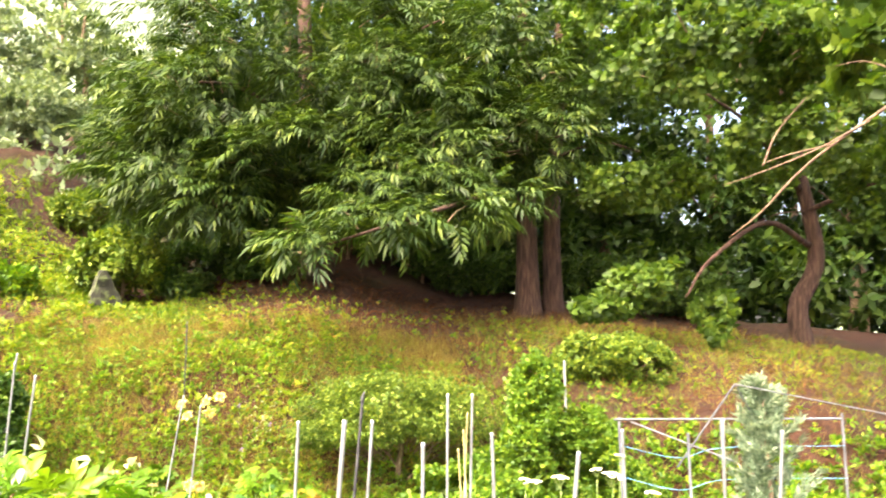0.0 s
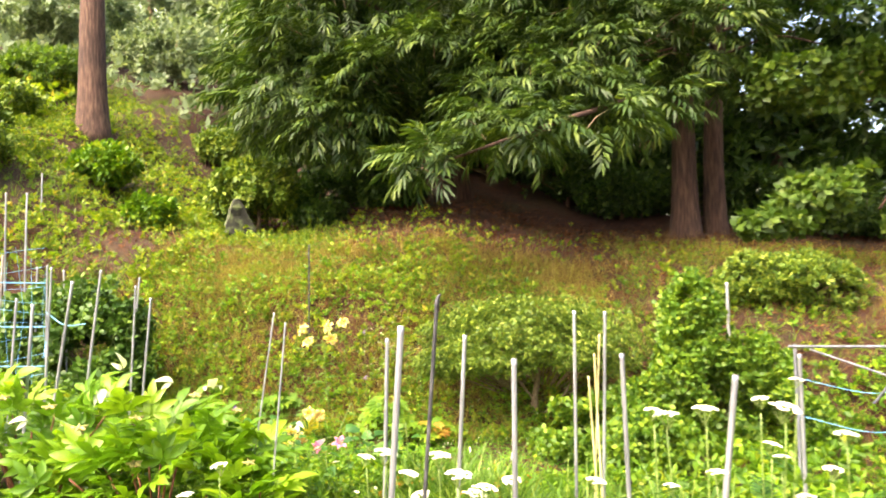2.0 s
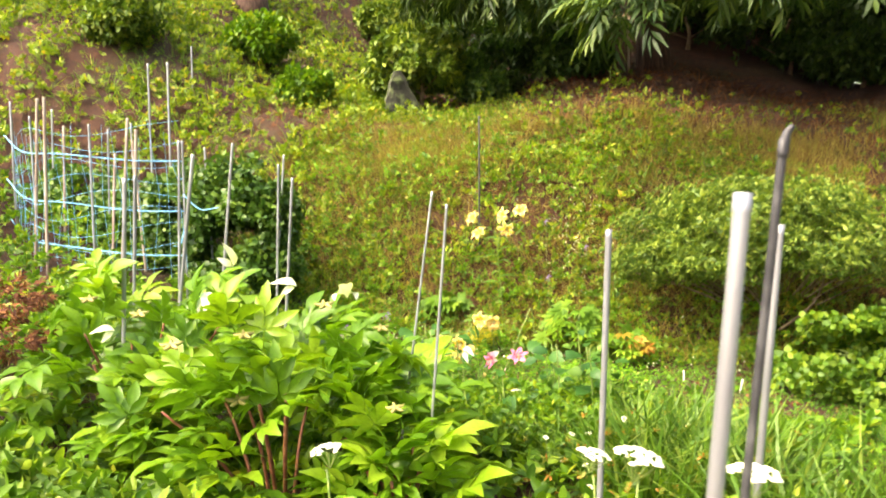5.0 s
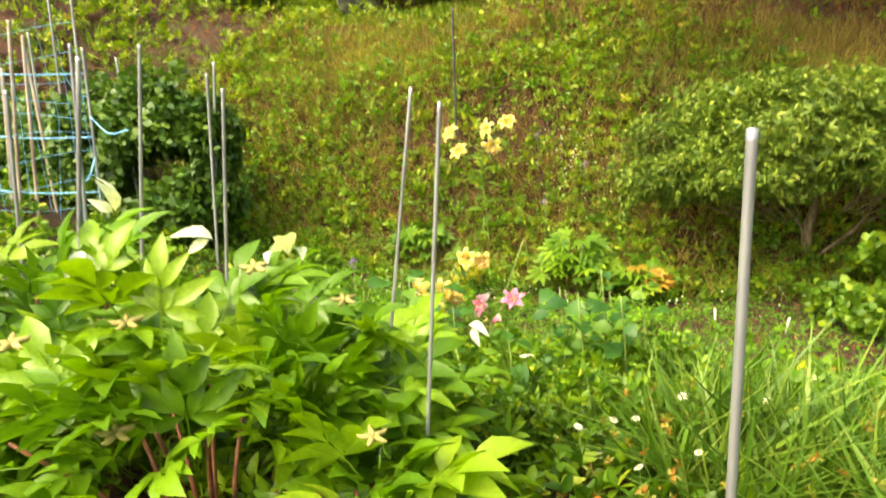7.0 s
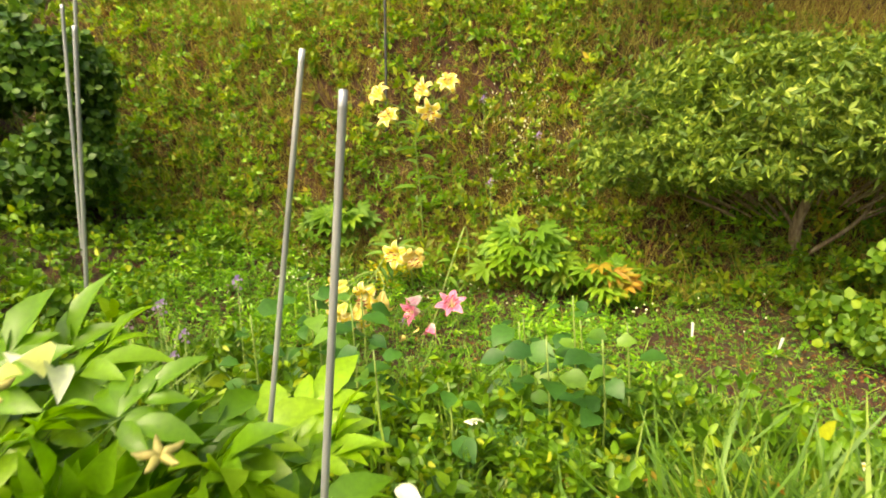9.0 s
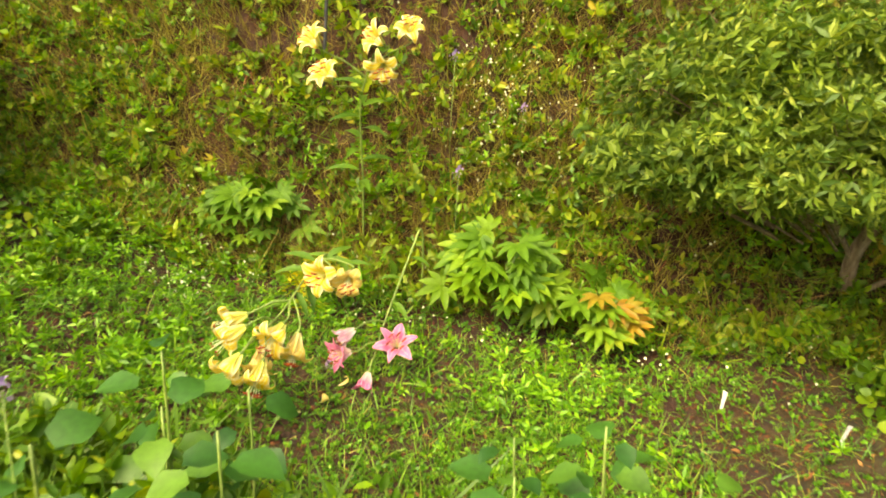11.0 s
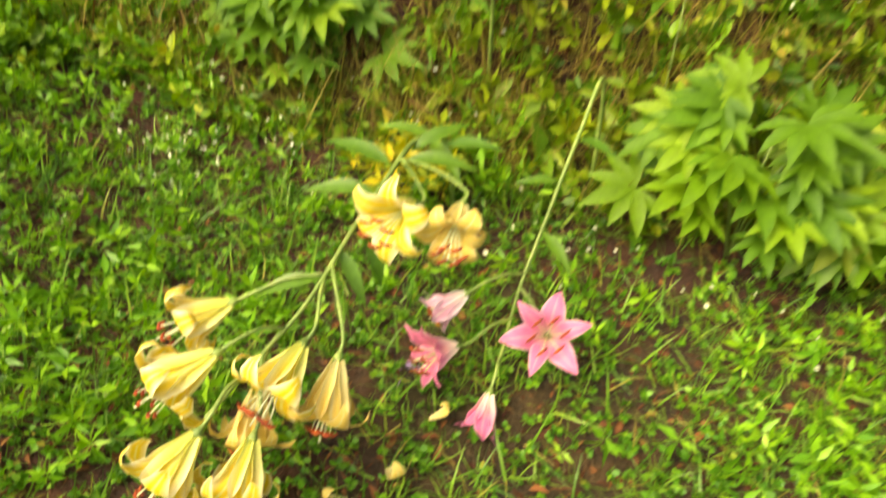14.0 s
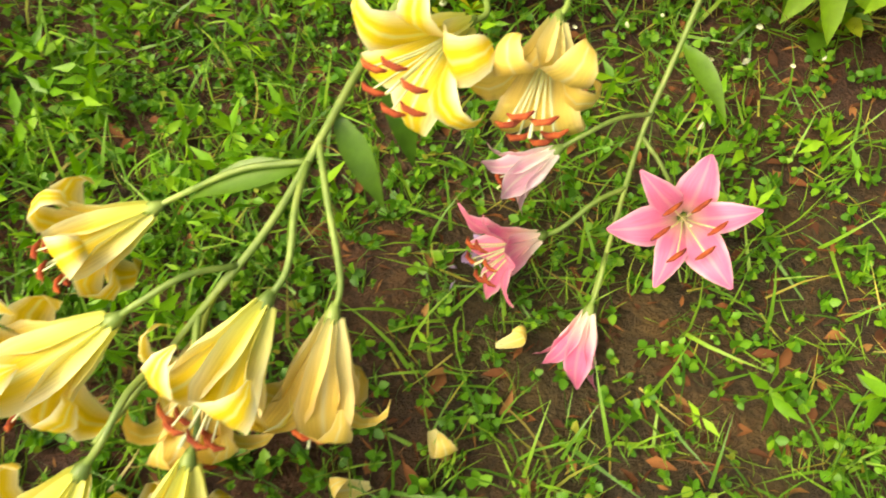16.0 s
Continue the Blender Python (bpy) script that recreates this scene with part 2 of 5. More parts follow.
M_PURPLE = leaf_mat("purple_petal", ((0, (0.25, 0.17, 0.5)), (1, (0.42, 0.3, 0.66))), 0.5, 0.3)
M_POD = grain_mat("seed_pod", (0.2, 0.17, 0.04), (0.33, 0.3, 0.08), (0.42, 0.32, 0.1), 40, 0.6, 0.3, 0.003)
M_TAG = grain_mat("white_plastic", (0.66, 0.66, 0.62), (0.76, 0.76, 0.72), (0.82, 0.82, 0.8), 30, 0.5, 0.1, 0.001)

# ---- mesh tools ----
rng = np.random.default_rng(7)


def unit(v):
    v = np.asarray(v, float)
    return v / np.maximum(np.linalg.norm(v, axis=-1, keepdims=True), 1e-9)


def tri_mesh(name, V, F, smooth=True, uv=None):
    V, F = np.asarray(V, np.float32), np.asarray(F, np.int32)
    me = bpy.data.meshes.new(name)
    me.vertices.add(len(V))
    me.vertices.foreach_set("co", V.ravel())
    me.loops.add(F.size)
    me.loops.foreach_set("vertex_index", F.ravel())
    me.polygons.add(len(F))
    me.polygons.foreach_set("loop_start", np.arange(0, F.size, 3, dtype=np.int32))
    if smooth:
        me.polygons.foreach_set("use_smooth", np.ones(len(F), bool))
    if uv is not None:
        layer = me.uv_layers.new(name="UVMap")
        layer.data.foreach_set("uv", np.asarray(uv, np.float32)[F.ravel()].ravel())
    me.update(calc_edges=True)
    return me


def thing(name, data, mat, label="", category="", group="", kind=""):
    ob = new(name, data)
    if data is not None and mat is not None and not data.materials:
        data.materials.append(mat)
    return tagged(ob, label, category, group, kind)


def part(name, data, mat, parent, label="", m=None):
    ob = new(name, data)
    if mat is not None and not data.materials:
        data.materials.append(mat)
    ob.parent = parent
    if m is not None:
        ob.matrix_basis = m
    return tagged(ob, label)


def join(pieces):
    V, F, k = [], [], 0
    for v, f in pieces:
        V.append(v)
        F.append(np.asarray(f) + k)
        k += len(v)
    return np.concatenate(V), np.concatenate(F)


def scatter(tpl, pos, along, normal, sx, sy=None):
    """Copies of a small shape (x across, y along, z out) at the given places, in one joined mesh."""
    v, f = tpl
    pos, Y, Z = np.asarray(pos, float), unit(along), np.asarray(normal, float)
    n = len(pos)
    sx = np.broadcast_to(np.asarray(sx, float), (n,))
    sy = sx if sy is None else np.broadcast_to(np.asarray(sy, float), (n,))
    X = unit(np.cross(Y, Z) + 1e-6)
    Z = np.cross(X, Y)
    V = (pos[:, None] + X[:, None] * (v[None, :, 0:1] * sx[:, None, None]) + Y[:, None] * (v[None, :, 1:2] * sy[:, None, None])
         + Z[:, None] * (v[None, :, 2:3] * sy[:, None, None]))
    F = (f[None] + (np.arange(n) * len(v))[:, None, None]).reshape(-1, 3)
    return V.reshape(-1, 3), F


def flat_leaf(w):
    return np.array([(0, 0, 0), (-w / 2, 0.42, 0.06), (0, 1, -0.08), (w / 2, 0.42, 0.06), (0, 0.5, 0)]), np.array([(0, 4, 1), (1, 4, 2), (0, 3, 4), (3, 2, 4)])


def round_leaf(w):
    v = np.array([(0, 0, 0), (-0.5 * w, 0.34, 0.09), (-0.36 * w, 0.74, 0.02), (0, 1, -0.08), (0.36 * w, 0.74, 0.02), (0.5 * w, 0.34, 0.09)])
    return v, np.array([(0, 2, 1), (0, 3, 2), (0, 4, 3), (0, 5, 4)])


def long_leaf(w, droop=0.2, cup=0.12, steps=3, peak=0.4, start=0.02):
    """A leaf folded along its rib, bending down towards its tip."""
    v, f = [], []
    ss = np.linspace(0, 1, steps + 2)
    for s in ss:
        q = s / peak if s < peak else (1 - s) / (1 - peak)
        hw = w / 2 * max(start, np.sin(np.clip(q, 0, 1) * np.pi / 2)) if s < 1 else 0.004
        z = 0.06 * np.sin(s * 2.2) - droop * s * s
        v += [(-hw, s, z + cup * hw * 2), (0, s, z), (hw, s, z + cup * hw * 2)]
    for i in range(steps + 1):
        a = 3 * i
        f += [(a, a + 1, a + 4), (a, a + 4, a + 3), (a + 1, a + 2, a + 5), (a + 1, a + 5, a + 4)]
    return np.array(v, float), np.array(f)


def blade(w=0.05, bend=0.35, steps=2):
    v, f = [], []
    for i in range(steps + 1):
        s = i / steps
        hw = w / 2 * (1 - s ** 1.6) + 0.002
        v += [(-hw, s * (1 - 0.25 * bend * s), -bend * s * s), (hw, s * (1 - 0.25 * bend * s), -bend * s * s)]
    for i in range(steps):
        a = 2 * i
        f += [(a, a + 1, a + 3), (a, a + 3, a + 2)]
    return np.array(v, float), np.array(f)


def spray(tpl, count, spread, rise, seed, length=(0.8, 1.15), axis=0.0):
    """Leaves set round a short twig that points along y."""
    r = np.random.default_rng(seed)
    a = np.arange(count) * 2.4 + r.uniform(-0.3, 0.3, count)
    s = np.sort(r.uniform(0, 1, count)) * axis
    pos = np.stack([0 * s, s, 0 * s], 1)
    along = np.stack([np.sin(a) * spread, np.full(count, rise) + r.uniform(-0.2, 0.25, count), np.cos(a) * spread * 0.75], 1)
    nor = np.stack([0 * a, 0.3 + 0 * a, 1 + 0 * a], 1) + r.normal(0, 0.25, (count, 3))
    return scatter(tpl, pos, along, nor, r.uniform(*length, count))


def tube(points, radii, sides=8, cap=True):
    P = np.asarray(points, float)
    n = len(P)
    R = np.broadcast_to(np.asarray(radii, float), (n,))
    T = unit(np.gradient(P, axis=0))
    ref = np.array([1.0, 0, 0]) if abs(T[0][0]) < 0.8 else np.array([0, 1.0, 0])
    V = []
    for i in range(n):
        u = unit(np.cross(T[i], ref))
        w = np.cross(T[i], u)
        ref = np.cross(u, T[i])
        a = np.arange(sides) * 2 * np.pi / sides
        V.append(P[i] + R[i] * (np.cos(a)[:, None] * u + np.sin(a)[:, None] * w))
    V = np.concatenate(V)
    F = []
    for i in range(n - 1):
        for k in range(sides):
            a, b = i * sides + k, i * sides + (k + 1) % sides
            F += [(a, b, b + sides), (a, b + sides, a + sides)]
    if cap:
        V = np.concatenate([V, P[:1], P[-1:]])
        for k in range(sides):
            F += [(n * sides, (k + 1) % sides, k), (n * sides + 1, (n - 1) * sides + k, (n - 1) * sides + (k + 1) % sides)]
    return V, np.array(F)


def bezier(points, n=8):
    """A smooth line through a few points."""
    P = [Vector(p) for p in points]
    P = [2 * P[0] - P[1]] + P + [2 * P[-1] - P[-2]]
    out = []
    for i in range(1, len(P) - 2):
        for k in range(n):
            t = k / n
            out.append(0.5 * ((2 * P[i]) + (P[i + 1] - P[i - 1]) * t + (2 * P[i - 1] - 5 * P[i] + 4 * P[i + 1] - P[i + 2]) * t * t
                              + (3 * P[i] - P[i - 1] - 3 * P[i + 1] + P[i + 2]) * t ** 3))
    out.append(P[-2])
    return np.array([tuple(p) for p in out])


def wave(x, y, k, seed):
    """A smooth random field from a few waves, about -1 to 1."""
    r = np.random.default_rng(seed)
    v = 0
    for i in range(7):
        a, p, s = r.uniform(0, 6.28), r.uniform(0, 6.28), r.uniform(0.6, 1.7)
        v = v + np.sin((x * np.cos(a) + y * np.sin(a)) * k * s + p)
    return v / 3.2


# ---- ground ----


def height(x, y):
    x, y = np.asarray(x, float), np.asarray(y, float)
    garden = np.interp(x, (-60, -20, -6.7, -4.5, -2, -1, 0, 3, 8, 60), (9, 5.0, 1.9, 1.0, 0.42, 0.15, 0.06, 0.0, -0.1, -1.0))
    bank = np.interp(y, (-0.1, 0.3, 0.6, 0.9, 1.3, 2.1, 2.6, 4.6, 6, 8, 12, 30, 80, 300), (0, 0.14, 0.5, 0.95, 1.6, 2.2, 2.45, 2.95, 3.3, 4.1, 5.8, 11, 21, 30))
    side = np.interp(x, (-7, -4.5, -2, -0.5, 0.8, 3, 5, 12, 40), (0.93, 0.72, 0.78, 0.99, 0.99, 0.82, 0.8, 0.6, 0.4))
    drop = np.where((x > 2) & (y > 7.0), np.clip((x - 2) / 4, 0, 1) * (np.interp(y, (7.0, 12, 30, 300), (0, 2.6, 10.0, 31))), 0)
    bank = bank * side - drop
    rough = 0.05 * wave(x, y, 2.3, 3) * np.clip((y + 0.2) / 0.8, 0, 1) + 0.02 * wave(x, y, 6.0, 4) + 0.012 * wave(x, y, 17.0, 5)
    return garden + bank + rough


def smooth_height(x, y):
    return (height(x, y) * 2 + height(x + 0.2, y) + height(x - 0.2, y) + height(x, y + 0.15) + height(x, y - 0.15)) / 6


def ground_sheet():
    out = np.array([14, 18, 24, 32, 45, 65, 100, 160, 260, 400])
    xs = np.concatenate([-out[::-1], np.arange(-11, 11.01, 0.11), out])
    ys = np.concatenate([-out[::-1], np.arange(-11, 11.01, 0.11), out])
    X, Y = np.meshgrid(xs, ys)
    V = np.stack([X, Y, smooth_height(X, Y)], -1).reshape(-1, 3)
    nx = len(xs)
    i = np.arange(len(V)).reshape(len(ys), nx)
    a, b, c, d = i[:-1, :-1].ravel(), i[:-1, 1:].ravel(), i[1:, 1:].ravel(), i[1:, :-1].ravel()
    F = np.concatenate([np.stack([a, b, c], 1), np.stack([a, c, d], 1)])
    return thing("ground", tri_mesh("ground", V, F), SOIL, "red-brown soil bank and garden bed with moss patches", "ground", kind="structure")


ground_sheet()


def slope_normal(x, y):
    e = 0.1
    return unit(np.stack([smooth_height(x - e, y) - smooth_height(x + e, y), smooth_height(x, y - e) - smooth_height(x, y + e), np.full(np.shape(x), 2 * e)], -1))


# ---- trees ----


def crown_points(blobs, seed, gap=-0.25, k=1.1, inner=0.55):
    """Places and outward ways for sprays, in uneven lobes with gaps between them."""
    r = np.random.default_rng(seed)
    P, N = [], []
    for cx, cy, cz, rx, ry, rz, n in blobs:
        d = unit(r.normal(0, 1, (n, 3)))
        q = r.uniform(inner, 1.0, n) ** 0.6
        q = q * (1 + 0.16 * np.sin(d[:, 0] * 5 + cx) * np.cos(d[:, 2] * 4 + cy))
        p = np.array([cx, cy, cz]) + d * q[:, None] * np.array([rx, ry, rz])
        P.append(p)
        N.append(d)
    P, N = np.concatenate(P), np.concatenate(N)
    keep = wave(P[:, 0] + 0.7 * P[:, 1], P[:, 2] * 1.5 + 0.4 * P[:, 1], k * 2.2, seed + 50) > gap
    return P[keep], N[keep]


def tree(name, base, trunk_pts, trunk_r, limbs, blobs, tpls, mat, bark, size, label, seed, gap=-0.25, droop=-0.3, k=1.1, category="tree", flat=0.3, twigs=0):
    r = np.random.default_rng(seed)
    root = thing(name, None, None, label, category)
    root.location = base
    o = np.array(base)
    part("trunk", tri_mesh("trunk", *tube(bezier(trunk_pts, 6) - o, np.linspace(trunk_r, trunk_r * 0.45, (len(trunk_pts) - 1) * 6 + 1)
                                           * (1 + 0.5 * np.exp(-np.arange((len(trunk_pts) - 1) * 6 + 1) * 0.9)), 14)), bark, root)
    for pts, rad in limbs:
        part("limb", tri_mesh("limb", *tube(bezier(pts, 5) - o, np.linspace(rad, rad * 0.25, (len(pts) - 1) * 5 + 1), 7)), bark, root)
    P, N = crown_points(blobs, seed, gap, k)
    which = r.integers(0, len(tpls), len(P))
    pieces = []
    for i, tpl in enumerate(tpls):
        m = which == i
        p, d = P[m] - o, N[m]
        along = d * np.array([1, 1, flat]) + np.array([0, 0, droop]) + r.normal(0, 0.25, p.shape)
        nor = np.array([0, 0, 1.0]) + d * 0.3 + r.normal(0, 0.2, p.shape)
        pieces.append(scatter(tpl, p, along, nor, size * r.uniform(0.7, 1.25, len(p))))
    part("crown", tri_mesh("crown", *join(pieces)), mat, root)
    if twigs:
        T = []
        for j in r.integers(0, len(P), twigs):
            a = P[j] - o
            c = a - N[j] * np.array([0.7, 0.7, 0.4]) * r.uniform(0.4, 0.9) - np.array([0, 0, 0.15])
            T.append(tube(np.array([c, (a + c) / 2 + (0, 0, 0.05), a]), (0.012, 0.008, 0.003), 4, False))
        tagged(part("fine_twig", tri_mesh("fine_twig", *join(T)), M_TWIG, root), kind="stuff")
    return root


def lance_leaf(w, droop):
    """A long pointed leaf, folded along its rib and hanging at the tip."""
    return np.array([(0, 0, 0), (-w / 2, 0.4, 0.02), (0, 0.45, -0.04), (w / 2, 0.4, 0.02), (0, 1, -droop)]), np.array([(0, 2, 1), (1, 2, 4), (0, 3, 2), (3, 4, 2)])


def leafy_twig(leaf, count, size, seed):
    """A hanging twig along y with leaves set by turns on its two sides."""
    r = np.random.default_rng(seed)
    s = np.linspace(0.08, 1.0, count)
    side = np.where(np.arange(count) % 2 == 0, -1.0, 1.0)
    pos = np.stack([0 * s, s, 0.12 * s - 0.3 * s * s], 1)
    spread = (1.0 - 0.75 * s ** 3) * r.uniform(0.75, 1.15, count)
    along = np.stack([side * spread, 0.55 + 0.5 * s, -0.08 - 0.32 * s + r.normal(0, 0.15, count)], 1)
    nor = np.stack([side * 0.25, 0.3 * s, 1 + 0 * s], 1) + r.normal(0, 0.18, (count, 3))
    return scatter(leaf, pos, along, nor, size * r.uniform(0.8, 1.15, count))


CHEST = [leafy_twig(lance_leaf(0.21, d), n, 0.55, q) for q, n, d in ((1, 11, 0.2), (2, 10, 0.32), (3, 12, 0.25), (4, 9, 0.3))]
OVAL = (flat_leaf(0.55)[0][:4], np.array([(0, 2, 1), (0, 3, 2)]))
OVALS = [spray(OVAL, 6, 0.8, 0.35, s, axis=0.8) for s in (4, 5, 6)]
FANS = [spray(flat_leaf(0.85), 9, 0.9, 0.3, s, axis=0.7) for s in (7, 8)]

# big chestnut with low sweeping branches over the bank
tree("chestnut_tree", (0.6, 6.3, 3.3), [(0.6, 6.3, 3.15), (0.5, 6.1, 5.0), (0.3, 6.0, 7.5), (0.2, 6.2, 10.5)], 0.24,
     [([(0.6, 6.2, 4.4), (2.6, 4.6, 4.7), (3.4, 2.6, 4.25), (2.5, 1.4, 3.75), (1.1, 1.0, 3.25)], 0.07), ([(0.5, 6.1, 4.8), (-1.2, 4.8, 4.9), (-2.4, 3.9, 4.6)], 0.07),
      ([(0.4, 6.1, 5.4), (2.2, 4.6, 5.4), (3.2, 3.3, 4.8)], 0.07), ([(0.4, 6.0, 6.2), (-0.6, 4.2, 6.5), (-1.0, 3.0, 6.2)], 0.06), ([(0.3, 6.0, 6.8), (2.0, 5.0, 7.6), (3.0, 4.2, 7.8)], 0.06), ([(0.5, 6.1, 5.0), (2.6, 4.6, 5.2), (4.2, 3.6, 5.2)], 0.06)],
     [(1.2, 1.0, 3.28, 0.62, 0.5, 0.2, 169), (1.95, 1.1, 3.62, 0.7, 0.5, 0.2, 150), (2.8, 1.4, 3.82, 0.7, 0.5, 0.2, 120), (3.6, 2.2, 4.15, 0.6, 0.6, 0.25, 80), (-0.7, 3.0, 4.3, 0.75, 0.7, 0.4, 208), (2.2, 2.6, 4.35, 1.2, 1.0, 0.35, 299),
      (-1.3, 3.6, 4.85, 1.3, 1.2, 0.65, 624), (0.6, 3.4, 5.0, 1.7, 1.3, 0.6, 806), (2.6, 3.3, 5.0, 1.5, 1.2, 0.55, 650), (-0.6, 3.6, 6.0, 1.9, 1.5, 0.9, 910), (1.8, 3.6, 6.1, 1.8, 1.5, 0.9, 910),
      (3.6, 4.0, 5.6, 1.1, 1.2, 0.8, 468), (0.4, 4.2, 7.5, 2.4, 2.0, 1.3, 1105), (-1.9, 4.3, 5.2, 1.2, 1.2, 0.9, 546), (3.0, 4.6, 7.3, 1.8, 1.6, 1.2, 676),
      (-2.2, 5.2, 7.4, 1.6, 1.5, 1.3, 364), (0.8, 6.2, 5.7, 2.8, 1.5, 1.2, 416), (0.5, 5.8, 9.4, 3.0, 2.6, 1.5, 390), (4.5, 3.6, 5.4, 1.1, 0.9, 0.75, 364), (4.0, 3.6, 6.7, 1.2, 1.0, 0.9, 312), (-0.3, 4.8, 5.3, 1.4, 0.8, 0.9, 494)],
     CHEST, M_CHESTNUT, M_BARK, 0.36, "large chestnut tree with long leaves and low sweeping boughs", 11, -0.3, -0.08, twigs=160)

# two tall red-barked cedars
for name_seed, (bx, by, bz, rr, lean) in enumerate(((4.55, 5.4, 2.45, 0.23, 0.1), (5.15, 6.0, 2.4, 0.2, 0.3))):
    tree("cedar_tree", (bx, by, bz), [(bx, by, bz - 0.2), (bx + 0.03, by, bz + 2), (bx + lean, by + 0.1, bz + 5), (bx + lean * 2, by + 0.2, bz + 10)], rr,
         [([(bx, by, bz + 3.2), (bx + 0.9, by - 0.6, bz + 3.4), (bx + 1.6, by - 1.0, bz + 3.1)], 0.035), ([(bx, by, bz + 4.0), (bx - 0.9, by - 0.5, bz + 4.3), (bx - 1.5, by - 0.9, bz + 4.0)], 0.035)],
         [(bx, by, bz + 7.5, 2.0, 1.8, 2.3, 600), (bx + 0.6, by - 0.2, bz + 4.4, 1.5, 1.2, 0.7, 160)],
         OVALS, M_WOODS, M_BARK, 0.2, "tall cedar tree with reddish fibrous bark", 21 + name_seed, -0.2)
lx, ly, lz = -6.72, 6.0, 4.95
tree("cedar_tree", (lx, ly, lz), [(lx, ly, lz - 0.3), (lx, ly, lz + 2), (lx + 0.05, ly, lz + 5), (lx + 0.1, ly, lz + 10)], 0.3,
     [([(lx, ly, lz + 5.0), (lx + 1.0, ly - 0.5, lz + 5.3), (lx + 1.8, ly - 0.9, lz + 5.1)], 0.04)],
     [(lx, ly, lz + 8.5, 2.2, 2.0, 2.2, 700)], OVALS, M_WOODS, M_BARK, 0.2, "tall straight cedar with rust-red bark on the upper slope", 31, -0.2)

# light-leaved maple with hanging boughs
tree("maple_tree", (9.4, 4.5, 1.8), [(9.4, 4.5, 1.6), (9.25, 4.4, 2.5), (9.6, 4.3, 3.4), (9.4, 4.3, 5.0), (9.0, 4.2, 8.0)], 0.2,
     [([(9.5, 4.3, 3.6), (8.3, 3.4, 3.9), (7.0, 2.6, 3.2), (6.5, 2.4, 2.6)], 0.06), ([(9.4, 4.3, 4.6), (8.0, 3.0, 5.4), (6.6, 1.6, 5.6)], 0.06), ([(9.4, 4.3, 4.2), (10.4, 3.4, 4.6), (11.2, 2.6, 4.3)], 0.05)],
     [(6.1, 2.4, 2.85, 0.9, 0.5, 0.26, 330), (6.95, 2.5, 2.4, 0.3, 0.3, 0.5, 120), (5.2, 2.35, 2.5, 0.5, 0.35, 0.14, 80), (7.0, 1.6, 6.2, 1.9, 1.4, 0.9, 1330), (8.6, 2.2, 5.2, 1.8, 1.4, 0.8, 988),
      (9.6, 2.0, 6.8, 2.2, 1.6, 1.3, 1330), (10.6, 3.0, 4.3, 1.2, 1.0, 0.7, 494), (7.2, 3.8, 7.6, 2.4, 1.8, 1.2, 1330), (6.0, 3.4, 4.6, 1.2, 0.9, 0.45, 494)],
     FANS, M_BRIGHT, M_BARK, 0.13, "light green maple tree with hanging boughs and a twisted trunk", 41, -0.15, -0.4, twigs=60)

# bare dead branch reaching in from a tree beside the garden
dead = thing("dead_branch", None, None, "bare pale dead branch with crooked twigs hanging from a tree", "branch")
dead.location = (8.6, -2.2, 5.2)
o = np.array((8.6, -2.2, 5.2))
part("main_twig", tri_mesh("main_twig", *tube(bezier([(8.6, -2.2, 5.2), (7.4, -2.6, 4.5), (6.56, -2.72, 4.0), (5.86, -2.63, 3.51), (5.45, -2.55, 3.1), (5.15, -2.52, 2.87)], 6) - o, np.linspace(0.024, 0.004, 31), 7)), M_DEAD, dead)
for pts in ([(6.4, -2.72, 3.88), (5.9, -2.7, 3.62), (5.46, -2.6, 3.45), (5.1, -2.57, 3.33)], [(6.1, -2.68, 3.68), (5.7, -2.6, 3.6), (5.46, -2.6, 3.52)], [(5.46, -2.6, 3.5), (5.6, -2.62, 3.8), (5.85, -2.69, 4.1)],
            [(7.0, -2.7, 4.2), (6.6, -2.5, 4.5), (6.3, -2.4, 4.5)]):
    part("side_twig", tri_mesh("side_twig", *tube(bezier(pts, 6) - o, np.linspace(0.01, 0.003, (len(pts) - 1) * 6 + 1), 6)), M_DEAD, dead)
# the tree that bears it
tree("roadside_tree", (9.4, -1.6, -0.1), [(9.4, -1.6, -0.2), (9.3, -1.7, 2.0), (8.9, -2.0, 4.4), (8.5, -2.2, 6.2)], 0.17, [([(8.9, -2.0, 4.6), (8.2, -2.4, 5.2), (7.4, -2.4, 5.6)], 0.05)],
     [(7.9, -1.8, 5.9, 1.2, 1.1, 0.7, 330), (9.2, -1.8, 5.6, 1.4, 1.4, 0.9, 350), (7.6, -1.4, 5.0, 0.8, 0.7, 0.3, 100)], FANS, M_BRIGHT, M_TWIG, 0.2, "leafy light green tree beside the garden", 43, -0.1, -0.3)

